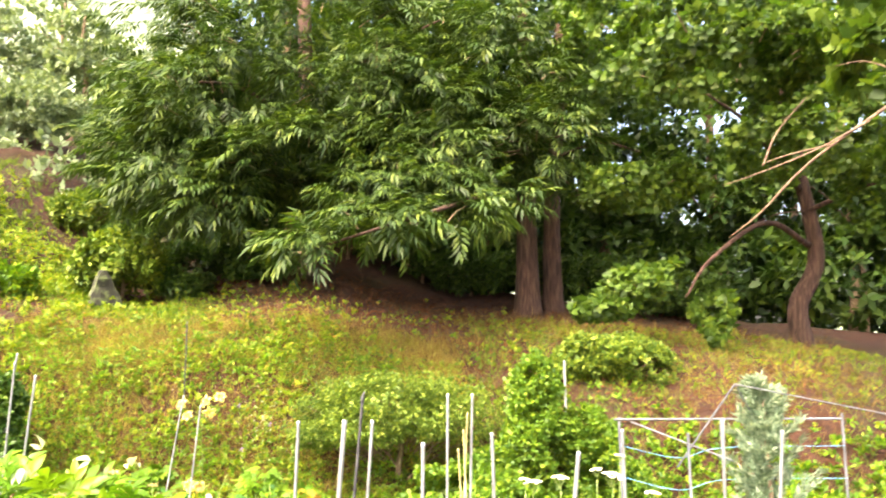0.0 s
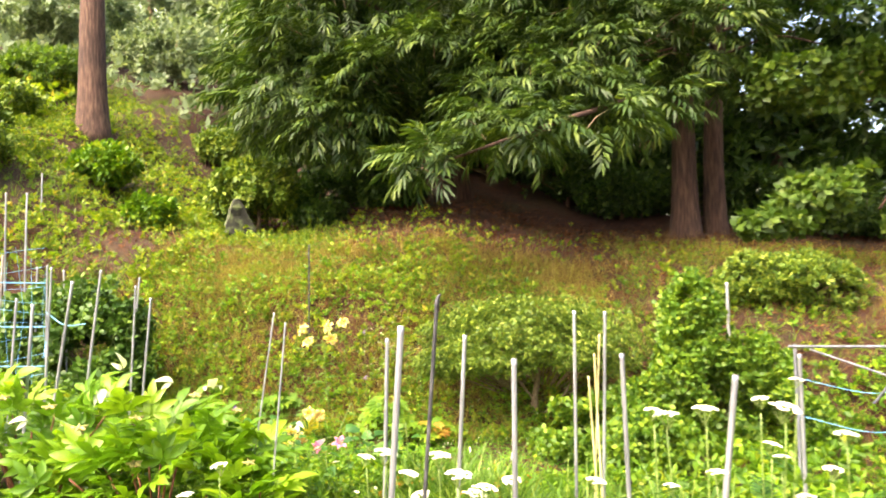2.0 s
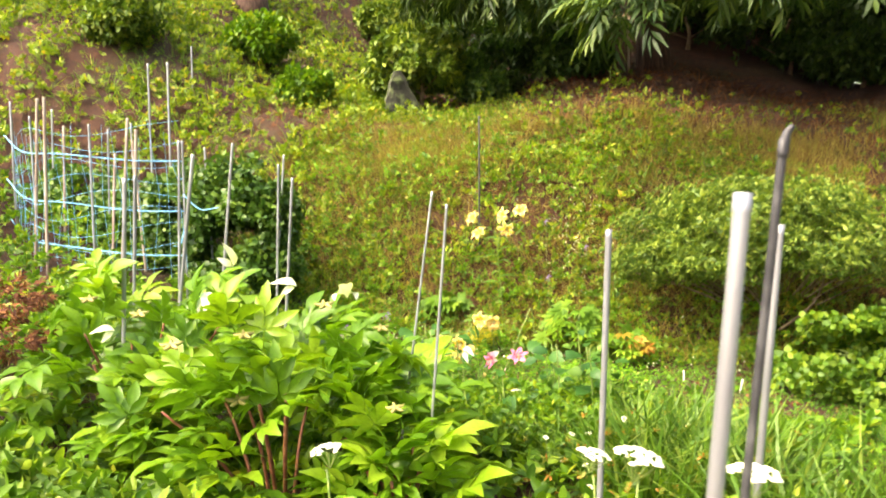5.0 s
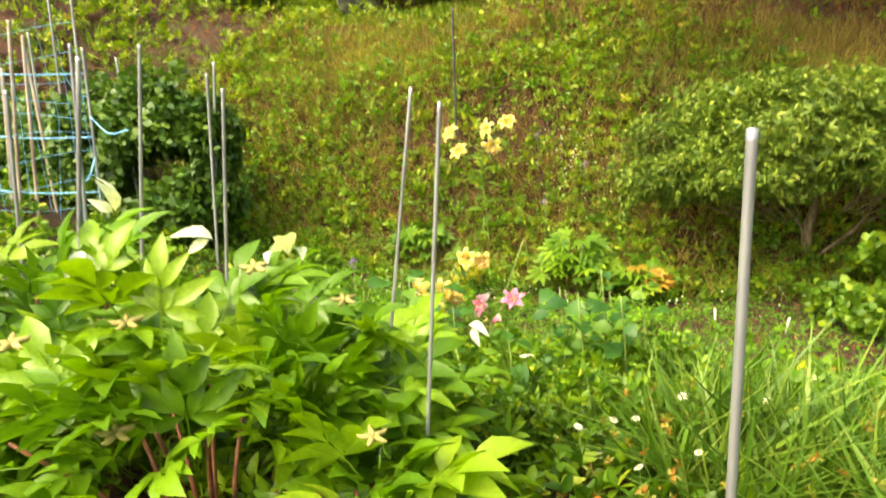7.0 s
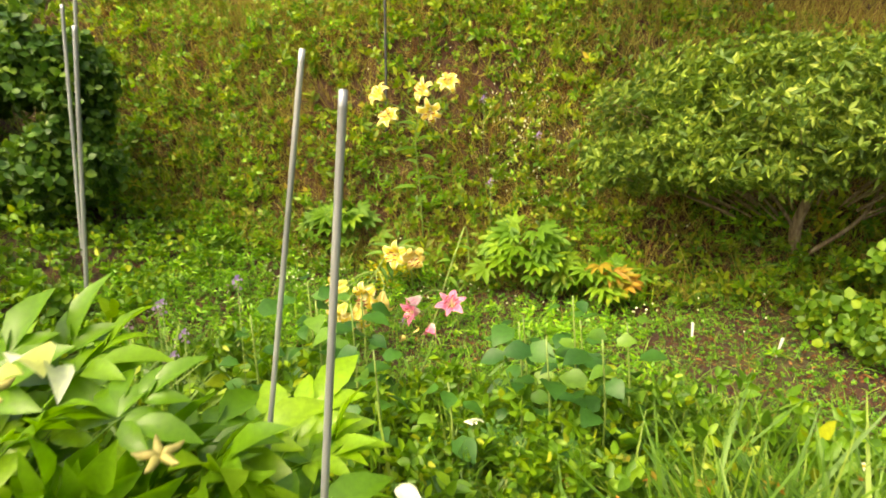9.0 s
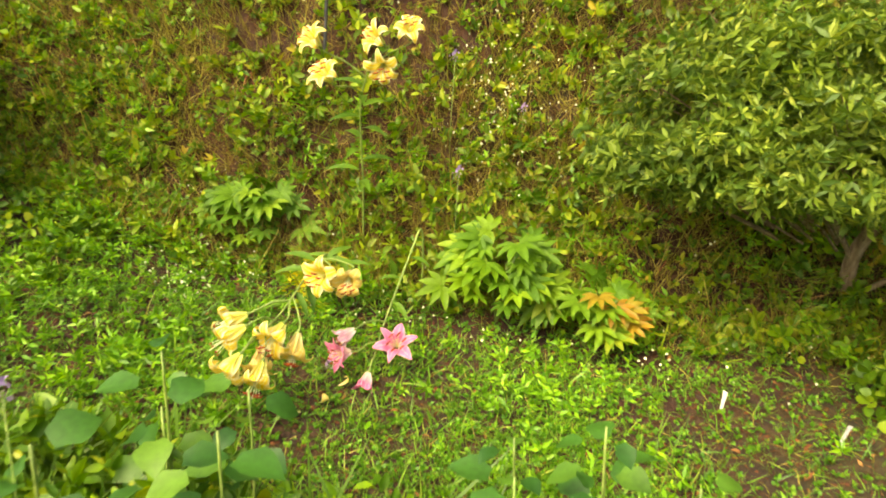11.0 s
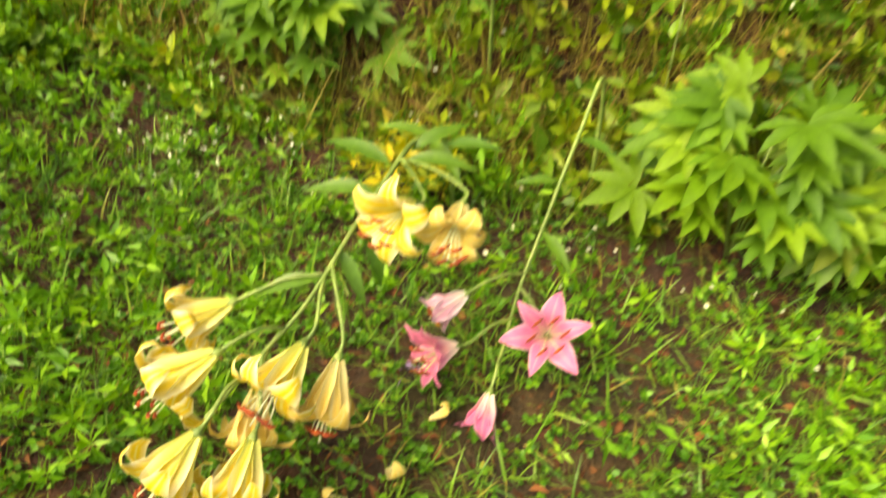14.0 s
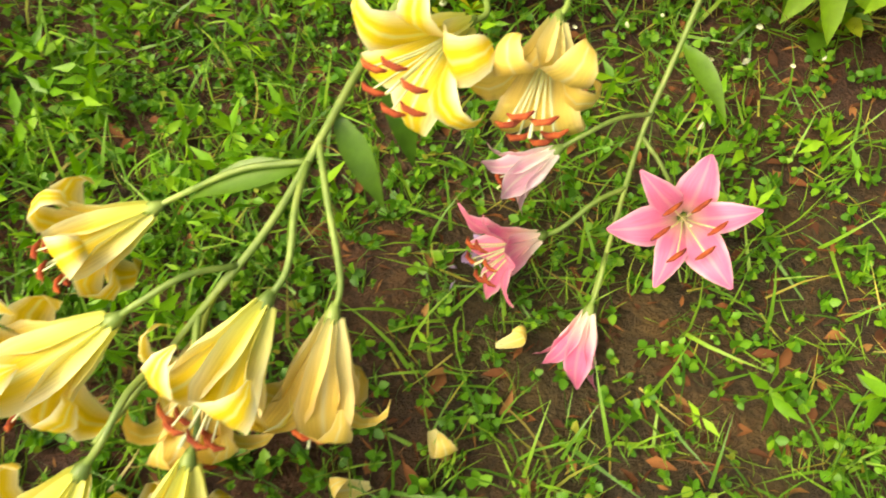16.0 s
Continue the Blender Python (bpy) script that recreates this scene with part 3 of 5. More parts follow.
# woods behind the bank: trees of their own, dark and dense
wr = np.random.default_rng(77)
for i, (wx, wy, hh, rad) in enumerate(((-0.6, 9.2, 8, 2.4), (2.2, 9.0, 8, 2.4), (4.2, 8.4, 8, 2.2), (6.8, 8.6, 8, 2.3), (9.4, 8.2, 8, 2.4), (12.2, 7.6, 8, 2.5), (15.0, 6.2, 8, 2.6), (13.0, 11.5, 9, 2.8), (3.4, 12.0, 10, 3.0),
                                      (0.4, 13.0, 9, 2.6), (7.6, 12.6, 9, 3.0), (17.5, 9.5, 9, 3.0))):
    wz = float(height(wx, wy))
    tree("woodland_tree", (wx, wy, wz), [(wx, wy, wz - 0.2), (wx + 0.1, wy, wz + 2.2), (wx, wy + 0.1, wz + 4.5), (wx + 0.2, wy, wz + hh)], 0.15 + 0.02 * (i % 3),
         [([(wx, wy, wz + 2.0), (wx + 0.9, wy - 0.7, wz + 2.6), (wx + 1.7, wy - 1.0, wz + 2.7)], 0.04), ([(wx, wy, wz + 2.6), (wx - 0.9, wy - 0.6, wz + 3.2), (wx - 1.6, wy - 0.9, wz + 3.4)], 0.04)],
         [(wx, wy - 0.4, wz + 1.5, rad * 0.9, 0.8, 0.9, 480), (wx - 0.3, wy, wz + 3.2, rad, 1.3, 1.1, 700 if wx < 5 else 660), (wx + 0.3, wy, wz + 5.2, rad, 1.5, 1.4, 600 if wx < 5 else 520), (wx, wy, wz + hh, rad, 1.7, 1.5, 420 if wx < 5 else 380)],
         OVALS, M_WOODS, M_TWIG, 0.27, "dense dark woodland tree behind the bank", 101 + i, -0.45 if wx < 4 else -0.3, -0.2, k=1.4)

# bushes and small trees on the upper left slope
# the farthest three take the paled leaf colour that imitates haze
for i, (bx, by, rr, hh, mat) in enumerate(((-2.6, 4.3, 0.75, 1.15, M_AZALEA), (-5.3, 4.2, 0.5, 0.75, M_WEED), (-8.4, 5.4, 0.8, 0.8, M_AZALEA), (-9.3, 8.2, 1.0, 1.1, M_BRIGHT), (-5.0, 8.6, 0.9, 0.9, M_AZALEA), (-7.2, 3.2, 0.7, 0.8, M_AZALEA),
                                           (-10.5, 4.4, 1.0, 0.9, M_AZALEA), (-12.5, 7.5, 1.4, 1.5, M_BRIGHT), (-8.0, 12.0, 1.5, 1.6, M_HAZEWOODS), (-12.0, 13.0, 2.0, 2.2, M_HAZEWOODS), (-5.0, 13.5, 1.6, 1.8, M_HAZEWOODS), (-3.9, 3.2, 0.32, 0.5, M_WEED),
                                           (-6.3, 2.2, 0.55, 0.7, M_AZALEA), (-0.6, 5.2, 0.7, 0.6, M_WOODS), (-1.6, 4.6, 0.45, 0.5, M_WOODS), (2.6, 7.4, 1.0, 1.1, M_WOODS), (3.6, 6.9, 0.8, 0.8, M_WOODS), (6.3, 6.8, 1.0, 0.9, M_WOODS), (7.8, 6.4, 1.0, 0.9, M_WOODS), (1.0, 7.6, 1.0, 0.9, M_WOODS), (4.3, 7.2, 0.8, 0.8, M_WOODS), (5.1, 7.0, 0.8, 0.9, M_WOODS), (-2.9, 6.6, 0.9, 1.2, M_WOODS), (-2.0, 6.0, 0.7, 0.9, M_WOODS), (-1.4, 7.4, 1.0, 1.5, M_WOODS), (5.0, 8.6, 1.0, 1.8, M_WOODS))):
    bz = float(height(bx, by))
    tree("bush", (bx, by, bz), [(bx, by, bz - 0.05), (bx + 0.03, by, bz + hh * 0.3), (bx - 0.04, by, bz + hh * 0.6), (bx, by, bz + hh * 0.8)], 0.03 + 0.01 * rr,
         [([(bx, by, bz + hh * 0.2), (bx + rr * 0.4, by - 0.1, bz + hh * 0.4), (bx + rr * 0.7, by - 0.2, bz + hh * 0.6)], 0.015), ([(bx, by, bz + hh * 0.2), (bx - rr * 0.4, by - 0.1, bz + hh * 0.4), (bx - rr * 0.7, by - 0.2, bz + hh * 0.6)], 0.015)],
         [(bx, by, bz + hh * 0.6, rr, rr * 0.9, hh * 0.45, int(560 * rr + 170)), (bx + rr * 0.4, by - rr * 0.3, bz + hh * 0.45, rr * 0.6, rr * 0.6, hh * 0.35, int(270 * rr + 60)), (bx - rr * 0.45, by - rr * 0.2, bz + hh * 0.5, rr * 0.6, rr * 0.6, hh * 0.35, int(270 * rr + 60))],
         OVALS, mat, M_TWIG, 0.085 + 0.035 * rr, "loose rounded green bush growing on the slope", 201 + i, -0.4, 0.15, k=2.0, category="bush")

# trees farther up the valley, with haze painted in as paler leaves
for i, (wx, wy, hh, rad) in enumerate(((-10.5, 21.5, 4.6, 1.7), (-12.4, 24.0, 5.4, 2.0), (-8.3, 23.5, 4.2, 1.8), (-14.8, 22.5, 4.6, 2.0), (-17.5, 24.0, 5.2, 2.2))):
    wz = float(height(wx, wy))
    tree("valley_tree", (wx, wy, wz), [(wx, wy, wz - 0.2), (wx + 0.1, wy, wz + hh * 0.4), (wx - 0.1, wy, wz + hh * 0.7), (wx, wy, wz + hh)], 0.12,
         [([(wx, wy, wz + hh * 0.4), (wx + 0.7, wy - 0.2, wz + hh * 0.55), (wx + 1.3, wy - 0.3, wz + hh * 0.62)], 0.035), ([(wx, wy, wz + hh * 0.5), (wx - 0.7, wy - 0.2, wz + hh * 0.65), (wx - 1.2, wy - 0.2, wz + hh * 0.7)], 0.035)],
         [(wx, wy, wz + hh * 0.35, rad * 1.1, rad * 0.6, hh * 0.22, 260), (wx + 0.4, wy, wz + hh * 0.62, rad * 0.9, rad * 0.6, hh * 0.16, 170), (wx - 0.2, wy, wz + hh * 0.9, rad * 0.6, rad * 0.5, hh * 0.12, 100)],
         OVALS, M_HAZEWOODS, M_TWIG, 0.3, "broadleaf tree far up the valley with haze painted into its leaf colour", 301 + i, -0.3, 0.0, k=1.4)

# far wooded hills that close the view; their pale colour paints in haze
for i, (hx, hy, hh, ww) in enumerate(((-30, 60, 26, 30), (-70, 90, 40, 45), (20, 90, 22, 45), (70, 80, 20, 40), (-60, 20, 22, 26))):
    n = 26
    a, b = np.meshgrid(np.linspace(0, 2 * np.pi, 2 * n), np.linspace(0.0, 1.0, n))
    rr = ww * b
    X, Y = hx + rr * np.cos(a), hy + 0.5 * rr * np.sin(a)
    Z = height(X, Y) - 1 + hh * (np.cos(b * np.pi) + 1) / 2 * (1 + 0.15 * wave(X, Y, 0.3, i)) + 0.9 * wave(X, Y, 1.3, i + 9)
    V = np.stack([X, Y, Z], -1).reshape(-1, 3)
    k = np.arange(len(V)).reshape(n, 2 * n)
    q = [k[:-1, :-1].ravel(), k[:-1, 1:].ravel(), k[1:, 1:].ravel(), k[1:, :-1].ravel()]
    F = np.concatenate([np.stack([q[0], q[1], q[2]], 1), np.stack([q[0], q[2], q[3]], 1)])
    thing("backdrop_hill", tri_mesh("backdrop_hill", V, F), grain_mat("hazed_woods", (0.14, 0.2, 0.13), (0.25, 0.32, 0.23), (0.38, 0.44, 0.34), 0.6, 1.0, 0.3, 0.5), "far wooded hillside with haze painted into its colour", "hill", kind="structure")

# ---- shrubs of the garden ----
ROSETTE = [spray(round_leaf(0.4), 7, 0.9, 0.45, s) for s in (14, 15, 16)]
ROSETTE2 = [spray(lance_leaf(0.32, 0.15), 8, 1.0, 0.35, s) for s in (17, 18, 19)]


def azalea(base, blobs, stems, size, tpls, label, seed):
    root = thing("azalea_shrub", None, None, label, "shrub")
    root.location = base
    o = np.array(base)
    for pts, rad in stems:
        part("stem", tri_mesh("stem", *tube(bezier(pts, 5) - o, np.linspace(rad, rad * 0.4, (len(pts) - 1) * 5 + 1), 8)), M_TWIG, root)
    P, N = crown_points(blobs, seed, -0.6, 2.4, 0.4)
    r = np.random.default_rng(seed)
    w = r.integers(0, len(tpls), len(P))
    pcs = [scatter(t, P[w == i] - o, N[w == i] * (1, 1, 0.6) + (0, 0, 0.55) + r.normal(0, 0.25, ((w == i).sum(), 3)), N[w == i] + (0, 0, 0.4) + r.normal(0, 0.3, ((w == i).sum(), 3)), size * r.uniform(0.7, 1.3, (w == i).sum())) for i, t in enumerate(tpls)]
    part("foliage", tri_mesh("foliage", *join(pcs)), M_AZALEA, root)
    T = []
    for j in r.integers(0, len(P), 130):
        a = P[j] - o
        c = np.array([a[0] * 0.4, a[1] * 0.4, a[2] * 0.55])
        T.append(tube(np.array([c, (a + c) / 2 + (0, 0, 0.03), a]), (0.008, 0.005, 0.002), 4, False))
    tagged(part("fine_twig", tri_mesh("fine_twig", *join(T)), M_TWIG, root), kind="stuff")
    return root


azalea((2.2, 0.45, 0.3), [(2.05, 0.2, 1.3, 0.95, 0.75, 0.36, 2100), (1.35, 0.05, 1.1, 0.52, 0.48, 0.28, 979), (1.2, -0.05, 0.92, 0.3, 0.3, 0.16, 364), (2.85, 0.25, 1.15, 0.6, 0.6, 0.36, 840), (1.75, -0.25, 1.02, 0.55, 0.35, 0.2, 728), (2.4, -0.2, 1.1, 0.5, 0.4, 0.22, 630),
                          (1.7, 0.1, 1.48, 0.4, 0.4, 0.18, 461), (2.3, 0.0, 1.5, 0.4, 0.4, 0.18, 461)],
       [([(2.2, 0.45, 0.2), (2.15, 0.4, 0.5), (2.2, 0.3, 0.8), (2.1, 0.2, 1.2)], 0.045), ([(2.2, 0.45, 0.3), (2.5, 0.35, 0.6), (2.6, 0.3, 0.95)], 0.016), ([(2.18, 0.42, 0.45), (1.95, 0.25, 0.75), (1.6, 0.1, 1.0)], 0.014)],
       0.056, ROSETTE2, "broad azalea shrub with small olive leaves and crooked bare stems", 61)
azalea((5.1, 1.9, 1.2), [(5.1, 1.8, 1.78, 0.85, 0.6, 0.3, 1500), (4.6, 1.75, 1.65, 0.4, 0.4, 0.25, 500), (5.7, 1.8, 1.6, 0.42, 0.4, 0.28, 500)],
       [([(5.1, 1.9, 0.9), (5.05, 1.85, 1.3), (5.1, 1.8, 1.7)], 0.035), ([(5.1, 1.9, 1.1), (5.4, 1.8, 1.4), (5.6, 1.8, 1.6)], 0.025)], 0.08, ROSETTE, "rounded clipped azalea shrub with grey-green leaves", 62)


def vine_mass(name, base, blobs, tpls, mat, size, label, seed, category, stems=6, gap=-0.5):
    root = thing(name, None, None, label, category)
    root.location = base
    o = np.array(base)
    r = np.random.default_rng(seed)
    P, N = crown_points(blobs, seed, gap, 2.6, 0.5)
    w = r.integers(0, len(tpls), len(P))
    pcs = [scatter(t, P[w == i] - o, N[w == i] * (1, 1, 0.3) + (0, -0.2, -0.25) + r.normal(0, 0.3, ((w == i).sum(), 3)), N[w == i] + (0, -0.3, 0.4) + r.normal(0, 0.3, ((w == i).sum(), 3)), size * r.uniform(0.6, 1.3, (w == i).sum())) for i, t in enumerate(tpls)]
    part("leaves", tri_mesh("leaves", *join(pcs)), mat, root)
    for i in range(stems):
        b = blobs[i % len(blobs)]
        top = np.array(b[:3]) + r.uniform(-0.4, 0.4, 3) * np.array(b[3:6])
        foot = np.array([base[0] + r.uniform(-0.2, 0.2), base[1] + r.uniform(-0.1, 0.1), base[2] - 0.03])
        part("stem", tri_mesh("stem", *tube(bezier([foot, (foot + top) / 2 + r.normal(0, 0.06, 3), top], 6) - o, np.linspace(0.012, 0.004, 13), 6)), M_STEM, root)
    return root


WEEDY = [spray(flat_leaf(0.25), 9, 0.6, 0.6, s, axis=1.0) for s in (26, 27)]
HEART = [spray(round_leaf(0.85), 5, 0.9, 0.2, s, axis=1.0) for s in (24, 25)]
vine_mass("climbing_vine", (3.85, 0.1, 0.15), [(3.75, 0.0, 1.4, 0.3, 0.3, 0.45, 1096), (3.8, -0.05, 0.8, 0.45, 0.35, 0.5, 1357), (4.3, 0.0, 0.9, 0.45, 0.3, 0.3, 783), (3.3, -0.1, 0.5, 0.4, 0.3, 0.35, 678), (4.5, -0.2, 0.45, 0.5, 0.35, 0.35, 678)], HEART, M_VINE, 0.05,
          "bright yellow-green climbing vine heaped over a support", 71, "vine")
vine_mass("low_vine", (2.9, -0.5, 0.05), [(2.8, -0.5, 0.35, 0.55, 0.4, 0.35, 861), (3.2, -0.9, 0.3, 0.5, 0.4, 0.3, 678), (2.5, -0.2, 0.25, 0.4, 0.35, 0.25, 417)], HEART, M_VINE, 0.05, "low yellow-green creeper with heart-shaped leaves", 72, "vine")
vine_mass("bean_vine", (-2.4, -0.3, 0.6), [(-3.4, -0.15, 1.3, 0.5, 0.3, 0.6, 1000), (-2.35, -0.35, 1.35, 0.32, 0.3, 0.55, 1357), (-2.9, -0.2, 1.35, 0.4, 0.3, 0.55, 1200), (-2.6, -0.35, 0.9, 0.6, 0.35, 0.35, 1096)], HEART, M_NETVINE, 0.062, "dark green bean vine grown thick over a garden net", 73, "vine")
vine_mass("bean_vine", (-4.0, 0.0, 0.9), [(-4.2, 0.1, 1.3, 0.8, 0.3, 0.45, 1096), (-5.2, 0.3, 1.5, 0.7, 0.3, 0.45, 861)], HEART, M_NETVINE, 0.065, "thin dark green bean vine on a garden net", 74, "vine")

vine_mass("seeding_weed", (-1.75, -3.8, 0.45), [(-1.75, -3.75, 1.1, 0.32, 0.28, 0.1, 160), (-1.6, -3.9, 0.95, 0.3, 0.25, 0.12, 120)], WEEDY, M_LITTER, 0.05, "tall weed with rust-brown seed heads", 75, "plant")

# blue-green juniper: a narrow cone of upright sprays
jun = thing("juniper", None, None, "blue-green upright juniper with feathery sprays", "conifer")
jun.location = (5.35, -2.55, -0.05)
J, JN = [], []
for i in range(64):
    h0, a0 = rng.uniform(0.1, 1.5), rng.uniform(0, 6.283)
    ln = (0.55 * (1 - h0 / 1.75) + 0.14) * rng.uniform(0.6, 1.2)
    d = unit((np.cos(a0), np.sin(a0), 0.9 + 0.4 * h0))
    for q in np.linspace(0.15, 1, 13):
        J.append(np.array((0, 0, h0)) + d * ln * q + rng.normal(0, 0.018, 3))
        JN.append(d + rng.normal(0, 0.3, 3))
part("foliage", tri_mesh("foliage", *scatter(spray(flat_leaf(0.2), 11, 0.6, 0.8, 33, axis=0.8), np.array(J), np.array(JN), rng.normal(0, 1, (len(J), 3)), rng.uniform(0.05, 0.1, len(J)))), M_JUNIPER, jun)
part("trunk", tri_mesh("trunk", *tube(np.array([(0, 0, -0.05), (0.01, 0, 0.7), (0, 0, 1.7)]), (0.035, 0.025, 0.008), 8)), M_TWIG, jun)

# ---- stakes, net and frame ----


def pipe_mesh(name, foot, top, r, r2=None, sides=10, knots=0):
    """A hollow pipe from foot to top, in the coordinates of its foot."""
    foot, top = np.array(foot, float), np.array(top, float)
    d = top - foot
    n = 7
    s = np.linspace(0, 1, n)
    pts = d[None] * s[:, None]
    V, F = tube(pts, np.linspace(r, r2 or r, n), sides, False)
    if knots:
        pcs = [(V, F)]
        for q in np.linspace(0.1, 0.95, knots):
            pcs.append(tube(np.array([d * (q - 0.006), d * q, d * (q + 0.006)]), (r, r * 1.22, r), sides, False))
        V, F = join(pcs)
    return tri_mesh(name, V, F)


def stake(top, lean, r=0.011, mat=M_PIPE, label="thin galvanised garden stake pushed into the bed", knots=0, name="garden_stake", leany=0.0):
    """lean: sideways offset of the top for each metre of height."""
    x, y, z = top
    g = float(smooth_height(x, y)) - 0.12
    foot = (x - lean * (z - g), y - leany * (z - g), g)
    ob = thing(name, pipe_mesh("pipe", foot, top, r, knots=knots), mat, label, "stake", "garden stakes")
    ob.location = foot
    d = np.array(top) - np.array(foot)
    u = unit(d)
    rim = tube(np.array([d - u * 0.022, d + u * 0.001, d + u * 0.002, d - u * 0.03]), (r * 1.06, r * 1.06, r * 0.72, r * 0.68), 12, False)
    part("end_cap", tri_mesh("end_cap", *rim), mat, ob)
    return ob


for top, lean, r in (((0.565, -3.18, 1.61), 0.16, 0.0058), ((0.8, -3.6, 1.56), 0.1, 0.006), ((1.55, -4.04, 1.48), 0.04, 0.011), ((1.98, -5.68, 1.63), 0.08, 0.011), ((2.34, -5.41, 1.49), 0.02, 0.01),
                     ((2.06, -4.63, 1.53), 0.07, 0.01), ((2.58, -3.13, 1.58), 0.02, 0.011), ((2.78, -3.04, 1.57), 0.04, 0.011), ((2.8, -4.25, 1.4), -0.015, 0.012), ((3.17, -5.11, 1.39), 0.12, 0.012),
                     ((-0.98, -3.54, 1.71), 0.08, 0.011), ((-2.0, -0.45, 1.94), 0.11, 0.011), ((-1.7, -1.63, 1.99), 0.14, 0.012), ((-1.5, -2.35, 1.88), 0.17, 0.013), ((-1.45, -1.2, 1.72), 0.1, 0.012), ((-1.9, -0.7, 1.85), 0.06, 0.011), ((-2.18, -1.66, 2.03), 0.06, 0.011),
                     ((-2.05, -2.3, 1.75), 0.08, 0.011), ((-5.04, 2.15, 3.57), 0.03, 0.012), ((-3.9, 0.3, 3.02), 0.03, 0.012), ((-4.3, 0.45, 3.06), 0.02, 0.012), ((4.71, -3.23, 1.35), 0.03, 0.012), ((5.0, -3.6, 1.3), 0.1, 0.012), ((3.9, -3.3, 1.3), 0.0, 0.012)):
    stake(top, lean, r)
stake((2.04, -5.28, 1.71), 0.09, 0.008, M_BLACK, "black plastic garden stake with a bent hook top")
hook = thing("stake_hook", tri_mesh("stake_hook", *tube(bezier([(-0.002, 0, -0.03), (0.002, 0, 0.0), (0.006, 0, 0.012), (0.014, 0, 0.022)], 4), np.linspace(0.0095, 0.005, 13), 8)), M_BLACK, "black hook bound to the top of a garden stake", "hook")
hook.location = (2.04, -5.28, 1.71)
for top, lean in (((2.7, -3.1, 1.3), -0.02), ((2.74, -3.02, 1.42), 0.06), ((2.66, -3.05, 1.15), -0.04)):
    stake(top, lean, 0.007, M_CANE, "thin yellow bamboo cane tied beside garden stakes", 7, "bamboo_cane")
# the left plot: old wooden and steel stakes in rows
for i, (x, y, z, ln, m) in enumerate(((-3.15, -1.15, 2.29, 0.12, 0), (-3.2, -1.0, 2.2, 0.08, 0), (-2.74, -0.94, 2.08, 0.02, 1), (-3.55, -1.2, 2.25, 0.02, 1), (-3.9, -1.35, 2.5, 0.06, 0), (-4.15, -1.2, 2.52, 0.1, 0), (-3.0, -0.3, 2.05, -0.03, 1), (-3.4, -0.2, 2.1, 0.03, 1),
                                      (-3.8, -0.4, 2.15, -0.06, 0), (-4.3, -0.2, 2.3, 0.05, 1), (-4.6, -0.9, 2.4, 0.0, 1), (-4.8, -0.3, 2.35, 0.07, 0), (-5.2, -0.6, 2.6, 0.02, 1), (-4.45, 0.3, 2.4, 0.0, 1), (-5.5, 0.2, 2.6, 0.05, 1), (-3.65, -0.8, 2.0, 0.1, 0))):
    stake((x, y, z), ln, 0.014 if m == 0 else 0.011, M_WOODSTAKE if m == 0 else M_PIPE, "weathered grey wooden garden stake" if m == 0 else "thin galvanised stake holding a garden net")


def cord(name, pts, r, mat, label):
    ob = thing(name, tri_mesh(name, *tube(bezier(np.array(pts) - np.array(pts[0]), 6), r, 5)), mat, label, "twine")
    ob.location = pts[0]
    return ob


for z, ys in ((1.05, -1.2), (1.45, -1.15), (1.9, -1.2)):
    cord("twine", [(-5.2, -0.7, z + 0.35), (-4.6, -1.0, z + 0.15), (-3.9, ys, z + 0.1), (-3.2, -1.1, z + 0.02), (-2.75, -0.95, z)], 0.006, M_TWINE, "sagging blue twine strung between garden stakes")
for a, b, z in (((-2.75, -0.95), (-1.86, -1.63), 1.5), ((-2.75, -0.95), (-2.28, -1.66), 1.2), ((-2.25, -1.66), (-2.75, -0.95), 1.75), ((-3.0, -0.3), (-2.05, -0.45), 1.55)):
    cord("twine", [(a[0], a[1], z + 0.1), ((a[0] + b[0]) / 2, (a[1] + b[1]) / 2, z - 0.02), (b[0], b[1], z)], 0.005, M_TWINE, "sagging blue twine strung between garden stakes")
# net of fine blue cords
net = thing("garden_net", None, None, "torn pale blue garden net hung between stakes", "net")
net.location = (-5.2, -0.6, 1.0)
pcs_v, pcs_h = [], []
for i in range(26):
    u = i / 25
    x, y = -5.2 + 2.45 * u, -0.6 - 0.75 * np.sin(u * 2.6)
    k = 0.05 * np.sin(i * 2.1)
    pcs_v.append(tube(np.array([(x + k, y, 0.95 + 0.1 * np.sin(i)), (x - k, y + 0.03, 1.6), (x + 0.5 * k, y, 2.15 + 0.12 * np.sin(i * 1.7))]) - np.array(net.location), 0.0016, 4, False))
for j in range(9):
    z = 1.0 + 0.15 * j
    pcs_h.append(tube(np.array([(-5.2 + 2.45 * u, -0.6 - 0.75 * np.sin(u * 2.6) + 0.015, z - 0.06 * np.sin(u * 9 + j)) for u in np.linspace(0, 1, 18)]) - np.array(net.location), 0.0016, 4, False))
for v, f in pcs_v:
    part("upright_cord", tri_mesh("upright_cord", v, f), M_TWINE, net)
for v, f in pcs_h:
    part("cross_cord", tri_mesh("cross_cord", v, f), M_TWINE, net)

